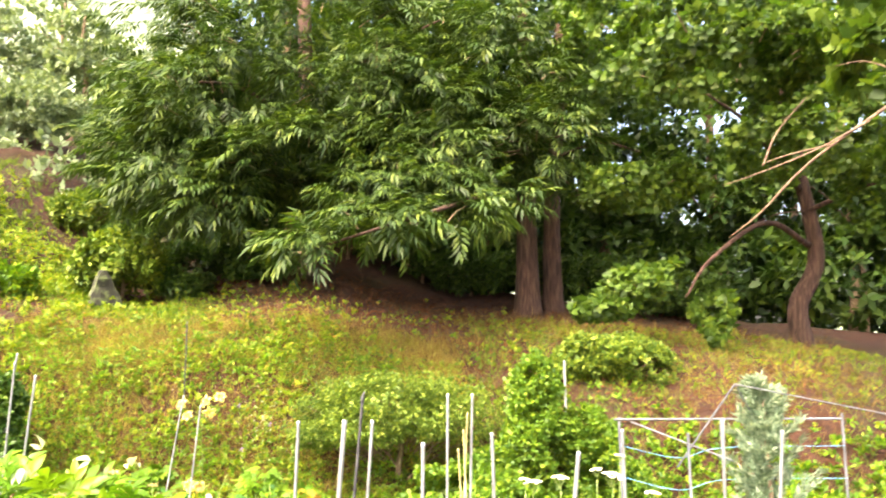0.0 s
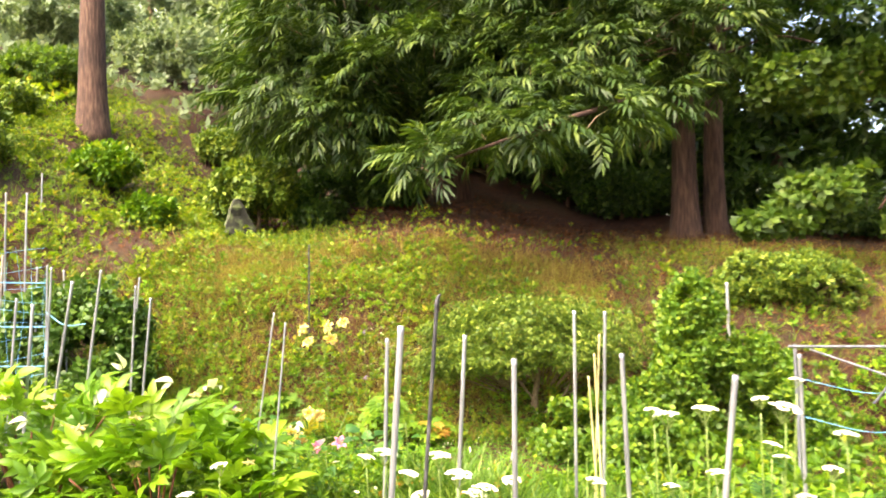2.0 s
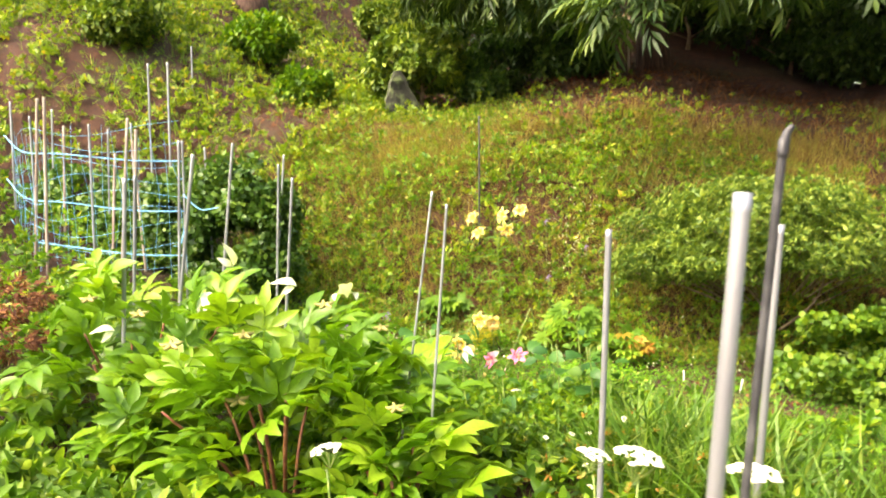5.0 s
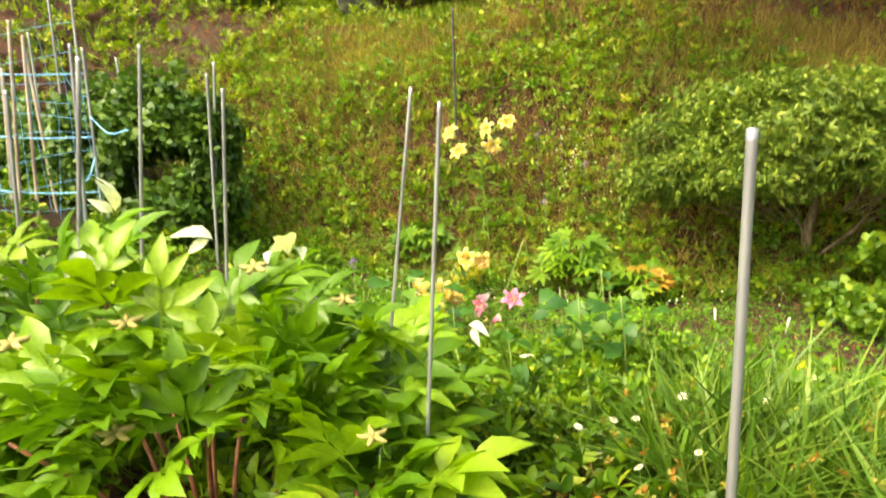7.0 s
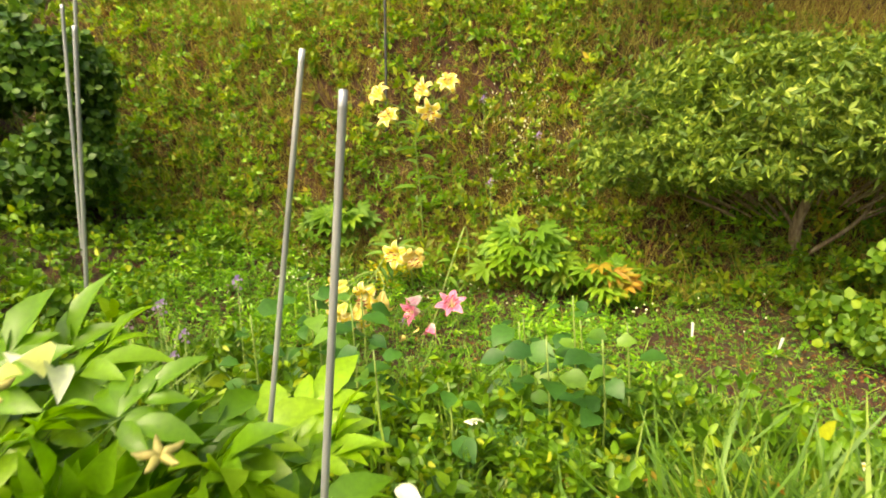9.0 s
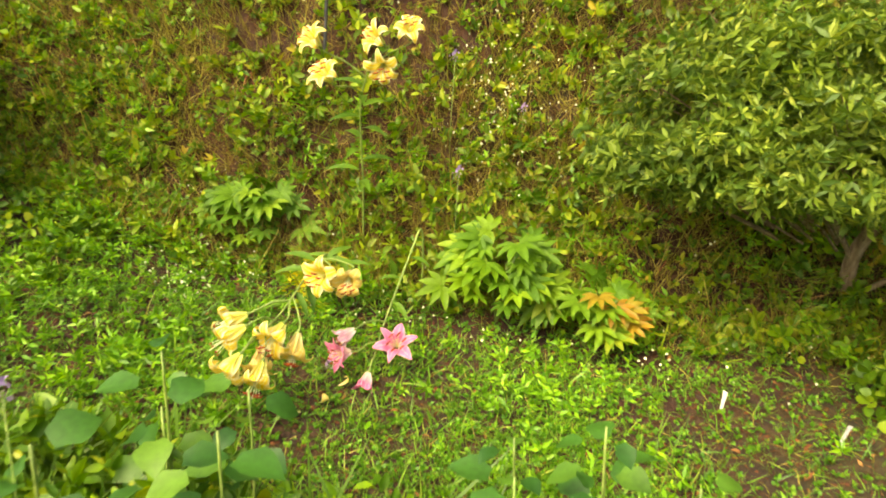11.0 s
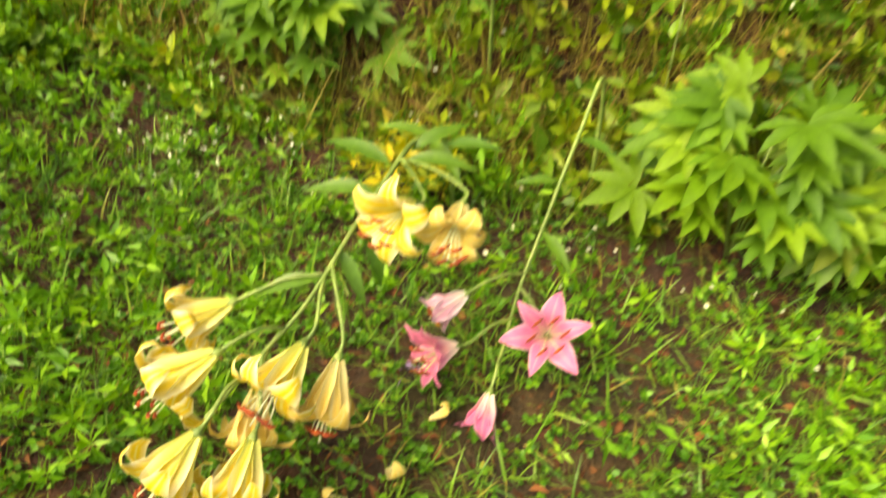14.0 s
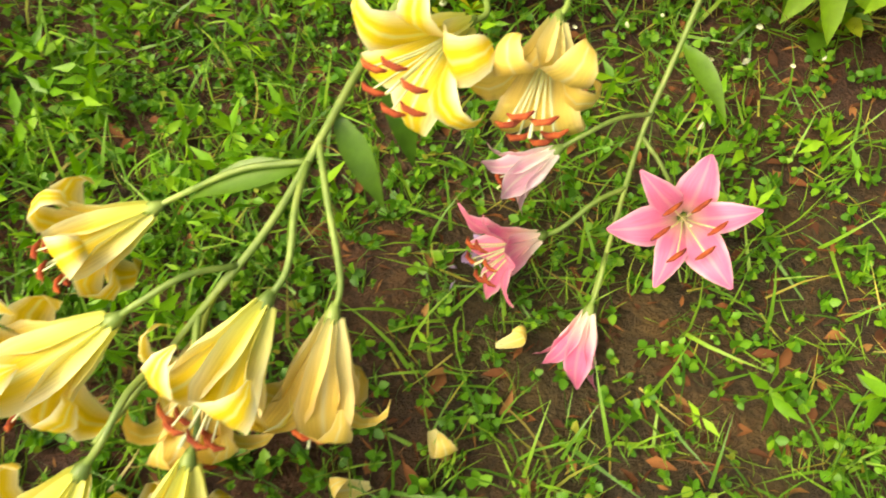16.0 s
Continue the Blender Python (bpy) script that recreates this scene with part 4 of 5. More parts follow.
# pipe frame by the juniper
fr = thing("pipe_frame", None, None, "low frame of galvanised pipes with diagonal braces and twine", "frame")
fr.location = (4.35, -1.53, 0)
for name, a, b, r in (("post", (4.35, -1.53, -0.1), (4.35, -1.53, 1.22), 0.014), ("rail", (4.3, -1.53, 1.2), (6.4, -1.9, 1.2), 0.011), ("post", (5.3, -1.7, -0.1), (5.3, -1.7, 1.2), 0.012), ("brace", (4.45, -1.6, 1.18), (5.0, -2.7, 0.95), 0.008),
                      ("brace", (4.96, -2.9, 1.6), (4.55, -2.6, 0.9), 0.008), ("brace", (4.96, -2.9, 1.6), (6.6, -3.0, 1.25), 0.005), ("post", (4.6, -2.75, -0.1), (4.6, -2.75, 1.2), 0.012), ("brace", (4.96, -2.9, 1.6), (5.5, -2.2, 1.1), 0.008),
                      ("post", (6.4, -1.9, -0.1), (6.4, -1.9, 1.25), 0.012)):
    a_, b_ = np.array(a), np.array(b)
    part(name, pipe_mesh(name, a_, b_, r, sides=8), M_OLDPIPE, fr, m=Matrix.Translation(Vector(a_) - fr.location))
for z in (0.65, 0.95):
    cord("twine", [(4.35, -1.55, z), (4.85, -1.75, z - 0.1), (5.3, -1.72, z - 0.02), (6.4, -1.92, z)], 0.0026, M_TWINE, "slack blue twine tied across a pipe frame")
# small post standing by the azalea
stake((4.35, 1.1, 1.72), 0.0, 0.018, M_PIPE, "short galvanised post by the azalea")
sap = stake((0.24, 5.85, 4.05), -0.02, 0.02, M_WOODSTAKE, "pale wooden stake under the chestnut boughs")
stake((-0.5, 0.75, 2.3), 0.02, 0.009, M_BLACK, "thin dark stake standing in the bank")

# mossy stone marker on the slope
st = bmesh.new()
bmesh.ops.create_cube(st, size=1)
bmesh.ops.subdivide_edges(st, edges=st.edges[:], cuts=5, use_grid_fill=True)
for v in st.verts:
    v.co.x *= 0.5 * (1 - 1.4 * max(0, v.co.z + 0.1))
    v.co.y *= 0.3
    v.co.z *= 0.75
    k = noise.noise(v.co * 6) * 0.05
    v.co += Vector((k, noise.noise(v.co * 5 + Vector((3, 1, 2))) * 0.04, noise.noise(v.co * 7) * 0.04))
stone_me = bpy.data.meshes.new("marker_stone")
st.to_mesh(stone_me)
st.free()
stone = thing("marker_stone", stone_me, M_STONE, "dark mossy pointed stone standing on the slope", "stone")
stone.location = (-2.6, 3.55, float(height(-2.6, 3.55)) + 0.27)
stone.rotation_euler = (0.1, -0.12, 0.5)

# ---- peony bushes ----


def ternate(seed, w=0.42):
    """A divided leaf: a stalk with three groups of pointed leaflets."""
    r = np.random.default_rng(seed)
    pcs = [tube(np.array([(0, 0, 0), (0, 0.2, 0.03), (0, 0.48, 0.02)]), (0.012, 0.009, 0.006), 4, False)]
    lf = long_leaf(w, 0.28, 0.22, 3, 0.45)
    for ang, y0 in ((0, 0.48), (-0.95, 0.3), (0.95, 0.3)):
        q = np.array([np.sin(ang), np.cos(ang), 0.05])
        o = np.array([0, y0, 0.02])
        for da, ln, off in ((0, 0.52, 0.1), (-0.62, 0.38, 0.03), (0.62, 0.38, 0.03)):
            a = ang + da + r.uniform(-0.1, 0.1)
            pcs.append(scatter(lf, [o + q * off], [(np.sin(a), np.cos(a), r.uniform(-0.15, 0.2))], [(r.uniform(-0.3, 0.3), r.uniform(-0.2, 0.2), 1)], ln * r.uniform(0.85, 1.15)))
    return join(pcs)


PEONY = [tri_mesh("peony_leaf", *ternate(s, w)) for s, w in ((1, 0.42), (2, 0.48), (3, 0.38), (4, 0.45))]
for me in PEONY:
    me.materials.append(M_PEONY)
PALE = tri_mesh("pale_leaf", *join([scatter(long_leaf(0.5, 0.7, 0.3, 4, 0.5), [(0, 0, 0), (0.02, 0.05, 0), (-0.02, 0.02, 0.01)], [(0, 1, 0.5), (0.6, 0.8, -0.1), (-0.5, 1, -0.3)], [(0, 0.2, 1), (0.3, 0, 1), (-0.3, 0, 1)], (0.17, 0.13, 0.11))]))
PALE.materials.append(M_PALE)
POD = tri_mesh("seed_pod", *join([tube(np.array([(0, 0, 0), (0.018 * c, 0.018 * s, 0.012), (0.042 * c, 0.042 * s, 0.01), (0.058 * c, 0.058 * s, 0.018)]), (0.006, 0.012, 0.009, 0.002), 7) for c, s in [(np.cos(a), np.sin(a)) for a in np.arange(5) * 1.2566]]))
POD.materials.append(M_POD)


def to_matrix(pos, along, normal, s):
    Y = Vector(along).normalized()
    X = Y.cross(Vector(normal)).normalized()
    Z = X.cross(Y)
    return Matrix.Translation(pos) @ Matrix((X, Y, Z)).transposed().to_4x4() @ Matrix.Diagonal((s, s, s, 1))


def peony(cx, cy, rx, ry, top, n, pods, seed, label):
    r = np.random.default_rng(seed)
    g = float(smooth_height(cx, cy))
    root = thing("peony_bush", None, None, label, "plant")
    root.location = (cx, cy, g)
    stems = []
    for i in range(9):
        a = r.uniform(0, 6.28)
        q = r.uniform(0.2, 0.75)
        tip = np.array([rx * q * np.cos(a), ry * q * np.sin(a), (top - g) * r.uniform(0.5, 0.72)])
        part("stem", tri_mesh("stem", *tube(bezier([(tip[0] * 0.25, tip[1] * 0.25, -0.03), tip * (0.5, 0.5, 0.5), tip], 5), np.linspace(0.011, 0.006, 11), 6)), M_REDSTEM, root)
        stems.append(tip)
    for i in range(n):
        a = r.uniform(0, 6.28)
        h = r.uniform(-0.12, 1)
        el = np.arccos(np.clip(h * 1.05 - 0.08, -0.2, 1))
        k = r.uniform(0.68, 1.0)
        bump_ = 1 + 0.13 * np.sin(a * 3 + seed) + 0.08 * np.sin(a * 7)
        d = np.array([np.sin(el) * np.cos(a), np.sin(el) * np.sin(a), np.cos(el)])
        p = np.array([rx, ry, (top - g) - 0.18]) * d * k * bump_ + np.array([0, 0, 0.12])
        s = r.uniform(0.23, 0.36)
        out = np.array([d[0], d[1], 0.55 * d[2] + r.uniform(-0.15, 0.35)]) + r.normal(0, 0.25, 3)
        nor = np.array([d[0] * 0.35, d[1] * 0.35, 1.0]) + r.normal(0, 0.22, 3)
        part("leaf", PEONY[i % 4], None, root, m=to_matrix(p - unit(out) * s * 0.45, out, nor, s))
    for p, d in pods:
        part("seed_pod", POD, None, root, "star-shaped olive seed pod", m=to_matrix(Vector(p) - root.location, (0.3, 1, 0.2), (0.1, -0.4, 1), d))
    return root


pb = peony(-0.08, -3.6, 0.98, 0.74, 1.2, 300, (((0.0, -3.95, 1.02), 0.8), ((-0.3, -4.05, 0.98), 0.9), ((0.25, -3.7, 1.12), 0.8), ((0.1, -4.15, 0.8), 0.9), ((0.5, -3.65, 1.02), 0.7), ((-0.6, -3.9, 1.08), 0.8)), 5, "dense green peony bush with divided leaves and star-shaped seed pods")
pd = peony(0.66, -3.86, 0.3, 0.26, 0.82, 60, (((0.72, -4.0, 0.78), 0.7),), 8, "low green peony shoot in front of a thin stake")
pc = peony(-1.15, -3.35, 0.75, 0.65, 1.28, 160, (((-1.0, -3.8, 1.12), 0.8),), 6, "dense green peony bush beside a thin stake")
for (x, y, z), al, s in (((0.37, -3.71, 1.165), (0.3, -0.6, 0.5), 1.2), ((0.05, -3.6, 1.19), (-0.6, -0.5, 0.2), 1.0), ((-0.3, -3.6, 1.28), (0.1, -0.5, 0.8), 1.0), ((-0.4, -3.65, 1.16), (0.2, -0.6, -0.6), 1.0), ((0.82, -3.5, 0.92), (0.8, -0.4, -0.2), 0.6), ((-0.75, -3.9, 1.0), (-0.4, -0.7, 0.1), 0.9)):
    part("pale_leaf", PALE, None, pb, "pale turned-over leaf", m=to_matrix(Vector((x, y, z)) - pb.location, al, (0.2, -0.5, 0.8), s * 0.62))

# ---- lilies ----


def tepal(length, width, flare, curl, seed, wavy=0.06):
    """One petal of a trumpet that opens along z: x across, y outwards. flare: how wide the mouth opens; curl: how far the tip rolls back."""
    r = np.random.default_rng(seed)
    n, m = 12, 7
    V, UV = [], []
    ang, y, z = radians(12), 0.006, 0.0
    step = length / (n - 1)
    rows = []
    for i in range(n):
        s = i / (n - 1)
        rows.append((s, y, z, ang))
        ang = radians(13) + flare * 1.1 * s ** 1.3 + curl * max(0, s - 0.5) * 7.0
        y += step * np.sin(ang)
        z += step * np.cos(ang)
    for s, y, z, a in rows:
        w = width / 2 * (0.26 + 0.74 * np.sin(np.clip(s / 0.55, 0, 1) * np.pi / 2)) * (1 - 0.97 * max(0, (s - 0.55) / 0.45) ** 1.6) + 0.001
        for j in range(m):
            u = 2 * j / (m - 1) - 1
            cup = -0.35 * w * (1 - abs(u) ** 1.3) * (1 - 0.5 * s) + 0.1 * w * np.exp(-(u / 0.16) ** 2)
            rip = wavy * 2.2 * w * np.sin(s * 17 + seed + 2 * np.sign(u)) * u * u * s
            V.append((u * w, y + cup * np.cos(a) + rip * np.cos(a), z - cup * np.sin(a) - rip * np.sin(a)))
            UV.append((u, s))
    F = []
    for i in range(n - 1):
        for j in range(m - 1):
            a = i * m + j
            F += [(a, a + 1, a + m + 1), (a, a + m + 1, a + m)]
    return tri_mesh("petal", V, F, uv=UV)


def lily_flower(parent, base, axis, flare, length, width, curl, mat, seed, turn=0.0, stamens=True, wavy=0.06):
    """A flower under its plant: six petals, six stamens and a pistil."""
    r = np.random.default_rng(seed)
    Z = Vector(axis).normalized()
    m = Matrix.Translation(Vector(base) - parent.location) @ Z.to_track_quat('Z', 'Y').to_matrix().to_4x4() @ Matrix.Rotation(turn, 4, 'Z')
    cone = part("flower", tri_mesh("flower", *tube(np.array([(0, 0, -0.012), (0, 0, 0.0), (0, 0, 0.012)]), (0.004, 0.008, 0.007), 8)), M_STEM, parent, m=m)
    for k in range(6):
        inner = k % 2
        me = tepal(length * r.uniform(0.93, 1.06), width * (1.2 if inner else 0.92), flare * r.uniform(0.8, 1.2), curl * r.uniform(0.55, 1.35), seed * 7 + k, wavy)
        part("petal", me, mat, cone, m=Matrix.Rotation(k * math.pi / 3 + r.uniform(-0.06, 0.06), 4, 'Z') @ Matrix.Translation((0, 0.002 if inner else -0.0005, 0)))
    if stamens:
        for k in range(6):
            a = k * 1.047 + 0.5
            tip = np.array([0.02 * np.cos(a) * (0.5 + flare), 0.02 * np.sin(a) * (0.5 + flare) - 0.006, length * 0.78])
            st_ = part("stamen", tri_mesh("stamen", *tube(bezier([(0, 0, 0.005), tip * (0.35, 0.35, 0.55), tip], 4), 0.0011, 5)), M_PALE, cone)
            part("anther", tri_mesh("anther", *tube(np.array([tip + (-0.014, 0, -0.003), tip + (-0.006, 0, 0.002), tip + (0.006, 0, 0.002), tip + (0.014, 0, -0.003)]), (0.0012, 0.0032, 0.0032, 0.0012), 6)), M_ANTHER, st_)
        part("pistil", tri_mesh("pistil", *tube(bezier([(0, 0, 0.005), (0.002, 0, length * 0.5), (0.006, 0, length * 0.88)], 4), np.linspace(0.0022, 0.0016, 9), 6)), M_PALE, cone)
    return cone


LILYLEAF = tri_mesh("leaf", *long_leaf(0.26, 0.25, 0.2, 5, 0.4))
LILYLEAF.materials.append(M_LILYLEAF)


def lily_plant(label, pts, r0, r1, flowers, leaves, mat, length, width, curl, seed, pedicels=()):
    root = thing("lily_plant", None, None, label, "lily")
    root.location = pts[0]
    o = np.array(pts[0])
    line = bezier(pts, 8)
    part("stem", tri_mesh("stem", *tube(line - o, np.linspace(r0, r1, len(line)), 9)), M_STEM, root)
    for i, (b, ax, fl, mt, L, trn) in enumerate(flowers):
        b = np.array(b)
        j = int(np.argmin(np.linalg.norm(line - b + unit(ax) * 0.05, axis=1)))
        a = line[max(0, j - 4)]
        if np.linalg.norm(a - b) > 0.012:
            back = b - unit(ax) * 0.035
            mid_ = (a + back) / 2 + np.array([0, 0, 0.012])
            part("pedicel", tri_mesh("pedicel", *tube(bezier([a, mid_, back, b], 5) - o, np.linspace(0.0035, 0.0032, 16), 6)), M_STEM, root)
        lily_flower(root, b, ax, fl, length * L, width * L, curl, mt or mat, seed * 13 + i, trn, L > 0.5, 0.13)
    for p, al, s in leaves:
        part("leaf", LILYLEAF, None, root, m=to_matrix(Vector(p) - root.location, al, (0.1, -0.3, 1), s))
    return root


arch = [(-0.13, -0.02, 0.02), (-0.13, -0.14, 0.36), (-0.12, -0.37, 0.49), (-0.107, -0.576, 0.506), (-0.11, -0.702, 0.487), (-0.124, -0.85, 0.436), (-0.151, -0.954, 0.403), (-0.172, -1.085, 0.385)]
lily_plant("yellow trumpet lily arching over the bed with hanging flowers", arch, 0.0062, 0.003, [
    ((-0.253, -0.875, 0.412), (-0.72, -0.62, -0.3), 0.6, None, 1.0, 0.2), ((-0.204, -0.996, 0.423), (-0.62, -0.6, -0.42), 0.65, None, 1.08, 0.5), ((-0.093, -0.929, 0.421), (-0.2, -0.82, -0.4), 0.65, None, 1.08, 0.1),
    ((-0.05, -0.899, 0.379), (0.02, -0.7, -0.72), 0.25, M_CREAM, 1.0, 0.3), ((-0.155, -0.975, 0.345), (0.05, -0.6, -0.8), 0.35, M_CREAM, 0.9, 0.0), ((-0.172, -1.107, 0.377), (-0.36, -0.66, -0.62), 0.6, None, 1.0, 0.4), ((-0.116, -1.057, 0.335), (-0.05, -0.68, -0.72), 0.6, None, 1.0, 0.15),
    ((-0.026, -0.63, 0.514), (-0.2, -0.93, 0.12), 0.75, None, 1.0, 0.0), ((0.054, -0.608, 0.522), (0.1, -0.95, -0.25), 0.55, M_CREAM, 0.95, 0.5)],
    [((-0.11, -0.6, 0.5), (-0.9, -0.2, 0.05), 0.14), ((-0.1, -0.66, 0.49), (0.35, -0.4, -0.7), 0.13), ((-0.12, -0.5, 0.5), (-0.8, 0.1, 0.2), 0.15), ((-0.11, -0.45, 0.49), (0.8, 0.1, 0.1), 0.14), ((-0.12, -0.8, 0.45), (-0.85, -0.5, -0.1), 0.12), ((-0.13, -0.83, 0.44), (-0.6, 0.2, -0.1), 0.1),
     ((-0.12, -0.4, 0.48), (0.5, 0.5, 0.3), 0.14), ((-0.13, -0.2, 0.4), (-0.8, -0.2, 0.3), 0.14), ((-0.13, -0.15, 0.36), (0.8, -0.1, 0.3), 0.15), ((-0.13, -0.1, 0.25), (-0.5, -0.7, 0.1), 0.13), ((-0.12, -0.3, 0.46), (0.6, -0.5, -0.1), 0.14), ((-0.12, -0.74, 0.47), (0.5, -0.3, -0.5), 0.11)],
    M_YELLOW, 0.15, 0.045, 1.1, 1)
lily_plant("pink lily leaning out from the foot of the bank", [(0.2, 0.12, 0.12), (0.19, 0.06, 0.5), (0.172, -0.1, 0.43), (0.15, -0.3, 0.29), (0.138, -0.407, 0.21), (0.144, -0.545, 0.155), (0.147, -0.63, 0.135)], 0.0055, 0.0028, [
    ((0.222, -0.485, 0.165), (0.06, -0.72, 0.68), 1.15, None, 1.0, 0.88), ((0.059, -0.596, 0.176), (-0.6, -0.72, 0.1), 0.8, None, 0.85, 0.2), ((0.043, -0.49, 0.226), (-0.66, -0.5, -0.45), 0.3, M_FADED, 0.8, 0.0), ((0.148, -0.648, 0.126), (-0.05, -0.7, -0.6), 0.25, M_PINK, 0.75, 0.6)],
    [((0.15, -0.3, 0.29), (0.6, -0.5, -0.2), 0.12), ((0.17, -0.1, 0.42), (0.5, -0.3, 0.1), 0.12), ((0.16, -0.2, 0.36), (-0.6, -0.3, 0.1), 0.1)], M_PINK, 0.132, 0.043, 0.25, 2)
lily_plant("tall yellow lily with five open flowers on the bank", [(-0.16, 0.33, 0.15), (-0.15, 0.26, 0.6), (-0.15, 0.16, 1.0), (-0.12, 0.12, 1.15), (-0.1, 0.12, 1.25)], 0.006, 0.003, [
    ((-0.303, 0.042, 1.286), (-0.45, -0.66, 0.6), 0.8, None, 1.0, 0.0), ((-0.208, -0.09, 1.161), (-0.3, -0.72, 0.62), 0.8, None, 1.0, 0.5), ((-0.02, 0.03, 1.25), (0.2, -0.85, -0.35), 0.9, None, 1.05, 0.2), ((0.016, 0.385, 1.327), (0.1, -0.66, 0.7), 0.8, None, 1.1, 0.4), ((-0.061, 0.202, 1.305), (-0.5, -0.7, 0.45), 0.7, None, 1.05, 0.1)],
    [((-0.15, 0.2, 0.62 + 0.05 * i), (np.sin(i * 2.4), np.cos(i * 2.4) - 0.4, 0.15), 0.17) for i in range(11)], M_YELLOW, 0.14, 0.04, 0.8, 3)

# fallen petals and dead stalk under the lilies
FALLEN = tepal(0.09, 0.03, 0.5, 0.9, 99)
FALLEN.materials.append(M_CREAM)
for x, y, s in ((0.02, -0.86, 1.0), (0.05, -0.72, 0.8), (-0.02, -0.95, 0.9)):
    ob = thing("fallen_petal", FALLEN, None, "withered cream lily petal lying on the soil", "petal", "fallen petals")
    ob.matrix_basis = Matrix.Translation((x, y, float(smooth_height(x, y)) + 0.012)) @ Matrix.Rotation(x * 40, 4, 'Z') @ Matrix.Rotation(1.35, 4, 'X') @ Matrix.Diagonal((s, s, s, 1))

# ---- palmate clumps at the foot of the bank ----


def palmate(n, w, seed):
    r = np.random.default_rng(seed)
    a = np.linspace(-1.9, 1.9, n)
    lf = long_leaf(w, 0.22, 0.2, 3, 0.5)
    pcs = [scatter(lf, [(0, 0, 0)], [(np.sin(q), np.cos(q), 0.12)], [(0, 0, 1)], (0.6 + 0.4 * np.cos(q * 0.6)) * r.uniform(0.9, 1.1)) for q in a]
    pcs.append(tube(np.array([(0, -0.7, -0.5), (0, -0.3, -0.12), (0, 0, 0)]), 0.012, 4, False))
    return join(pcs)


PALM = [tri_mesh("palmate_leaf", *palmate(7, 0.33, s)) for s in (1, 2)]
PALM[0].materials.append(M_HELLE)
PALM[1].materials.append(M_ORANGE)


def clump(cx, cy, rx, ry, h, n, s, mesh, label, seed, name="palmate_plant", category="plant"):
    r = np.random.default_rng(seed)
    g = float(smooth_height(cx, cy))
    root = thing(name, None, None, label, category)
    root.location = (cx, cy, g)
    for i in range(n):
        a, q = r.uniform(0, 6.28), r.uniform(0.1, 1) ** 0.6
        x, y = rx * q * np.cos(a), ry * q * np.sin(a)
        z = float(smooth_height(cx + x, cy + y)) - g + h * (1.05 - 0.6 * q * q) * r.uniform(0.75, 1.05)
        out = (np.cos(a) * (0.3 + q), np.sin(a) * (0.3 + q) - 0.45, r.uniform(-0.65, 0.1))
        part("leaf", mesh, None, root, m=to_matrix((x, y, z), out, (0.25 * np.cos(a) + r.normal(0, 0.15), -0.95 + 0.3 * np.sin(a), 1), s * r.uniform(0.7, 1.15)))
    for i in range(5):
        a = i * 1.3
        part("stem", tri_mesh("stem", *tube(np.array([(0, 0, -0.02), (0.15 * rx * np.cos(a), 0.15 * ry * np.sin(a), h * 0.4), (0.5 * rx * np.cos(a), 0.5 * ry * np.sin(a), h * 0.8)]), 0.004, 5)), M_STEM, root)
    return root


clump(0.57, 0.04, 0.27, 0.16, 0.44, 46, 0.12, PALM[0], "bright green clump with palmate leaves at the bank's foot", 3)
clump(0.98, 0.0, 0.24, 0.14, 0.3, 28, 0.115, PALM[1], "palmate clump turning yellow and orange", 4)
clump(-0.7, 0.24, 0.26, 0.12, 0.32, 34, 0.11, PALM[0], "bright green clump with palmate leaves on the bank", 5)
clump(0.9, 0.12, 0.35, 0.15, 0.26, 22, 0.1, PALM[0], "low green palmate plant under the shrub", 6)

# broad-leaved plants in the bed
BROADLEAF = tri_mesh("broad_leaf", *long_leaf(0.85, 0.25, 0.12, 4, 0.4, 0.5))
BROADLEAF.materials.append(M_BROAD)
br = np.random.default_rng(12)
for i, (x, y, h) in enumerate(((0.02, -1.95, 0.62), (0.2, -2.05, 0.64), (0.35, -2.25, 0.56), (0.8, -1.95, 0.6), (0.98, -1.8, 0.66), (1.1, -2.05, 0.6), (-0.15, -2.15, 0.6), (-0.12, -1.7, 0.6), (0.12, -1.72, 0.56), (0.78, -1.68, 0.52), (0.62, -2.3, 0.5), (0.92, -2.15, 0.64), (1.18, -1.88, 0.6), (1.0, -1.62, 0.5))):
    g = float(smooth_height(x, y))
    root = thing("broad_leaved_plant", None, None, "young dark green plant with broad rounded leaves", "plant", "broad-leaved plants")
    root.location = (x, y, g)
    part("stem", tri_mesh("stem", *tube(bezier([(0, 0, -0.02), (0.02, 0, h * 0.5), (0.0, 0.02, h)], 4), np.linspace(0.006, 0.003, 9), 6)), M_STEM, root)
    for k in range(12):
        a = k * 2.4 + i
        z = h * (0.25 + 0.75 * k / 11)
        part("leaf", BROADLEAF, None, root, m=to_matrix((0.05 * np.cos(a), 0.05 * np.sin(a), z), (np.cos(a), np.sin(a), br.uniform(-0.4, 0.35)), (br.normal(0, 0.3), br.normal(-0.35, 0.3), 1), br.uniform(0.05, 0.115)))

# ---- small flowers ----


def dome(r, h, n=7):
    V, F = [(0, 0, h)], []
    for q in (0.5, 1.0):
        for k in range(n):
            V.append((r * q * np.cos(k * 6.283 / n), r * q * np.sin(k * 6.283 / n), h * (1 - q * q)))
    for k in range(n):
        a, b = 1 + k, 1 + (k + 1) % n
        F += [(0, a, b), (a, a + n, b + n), (a, b + n, b)]
    return np.array(V), np.array(F)


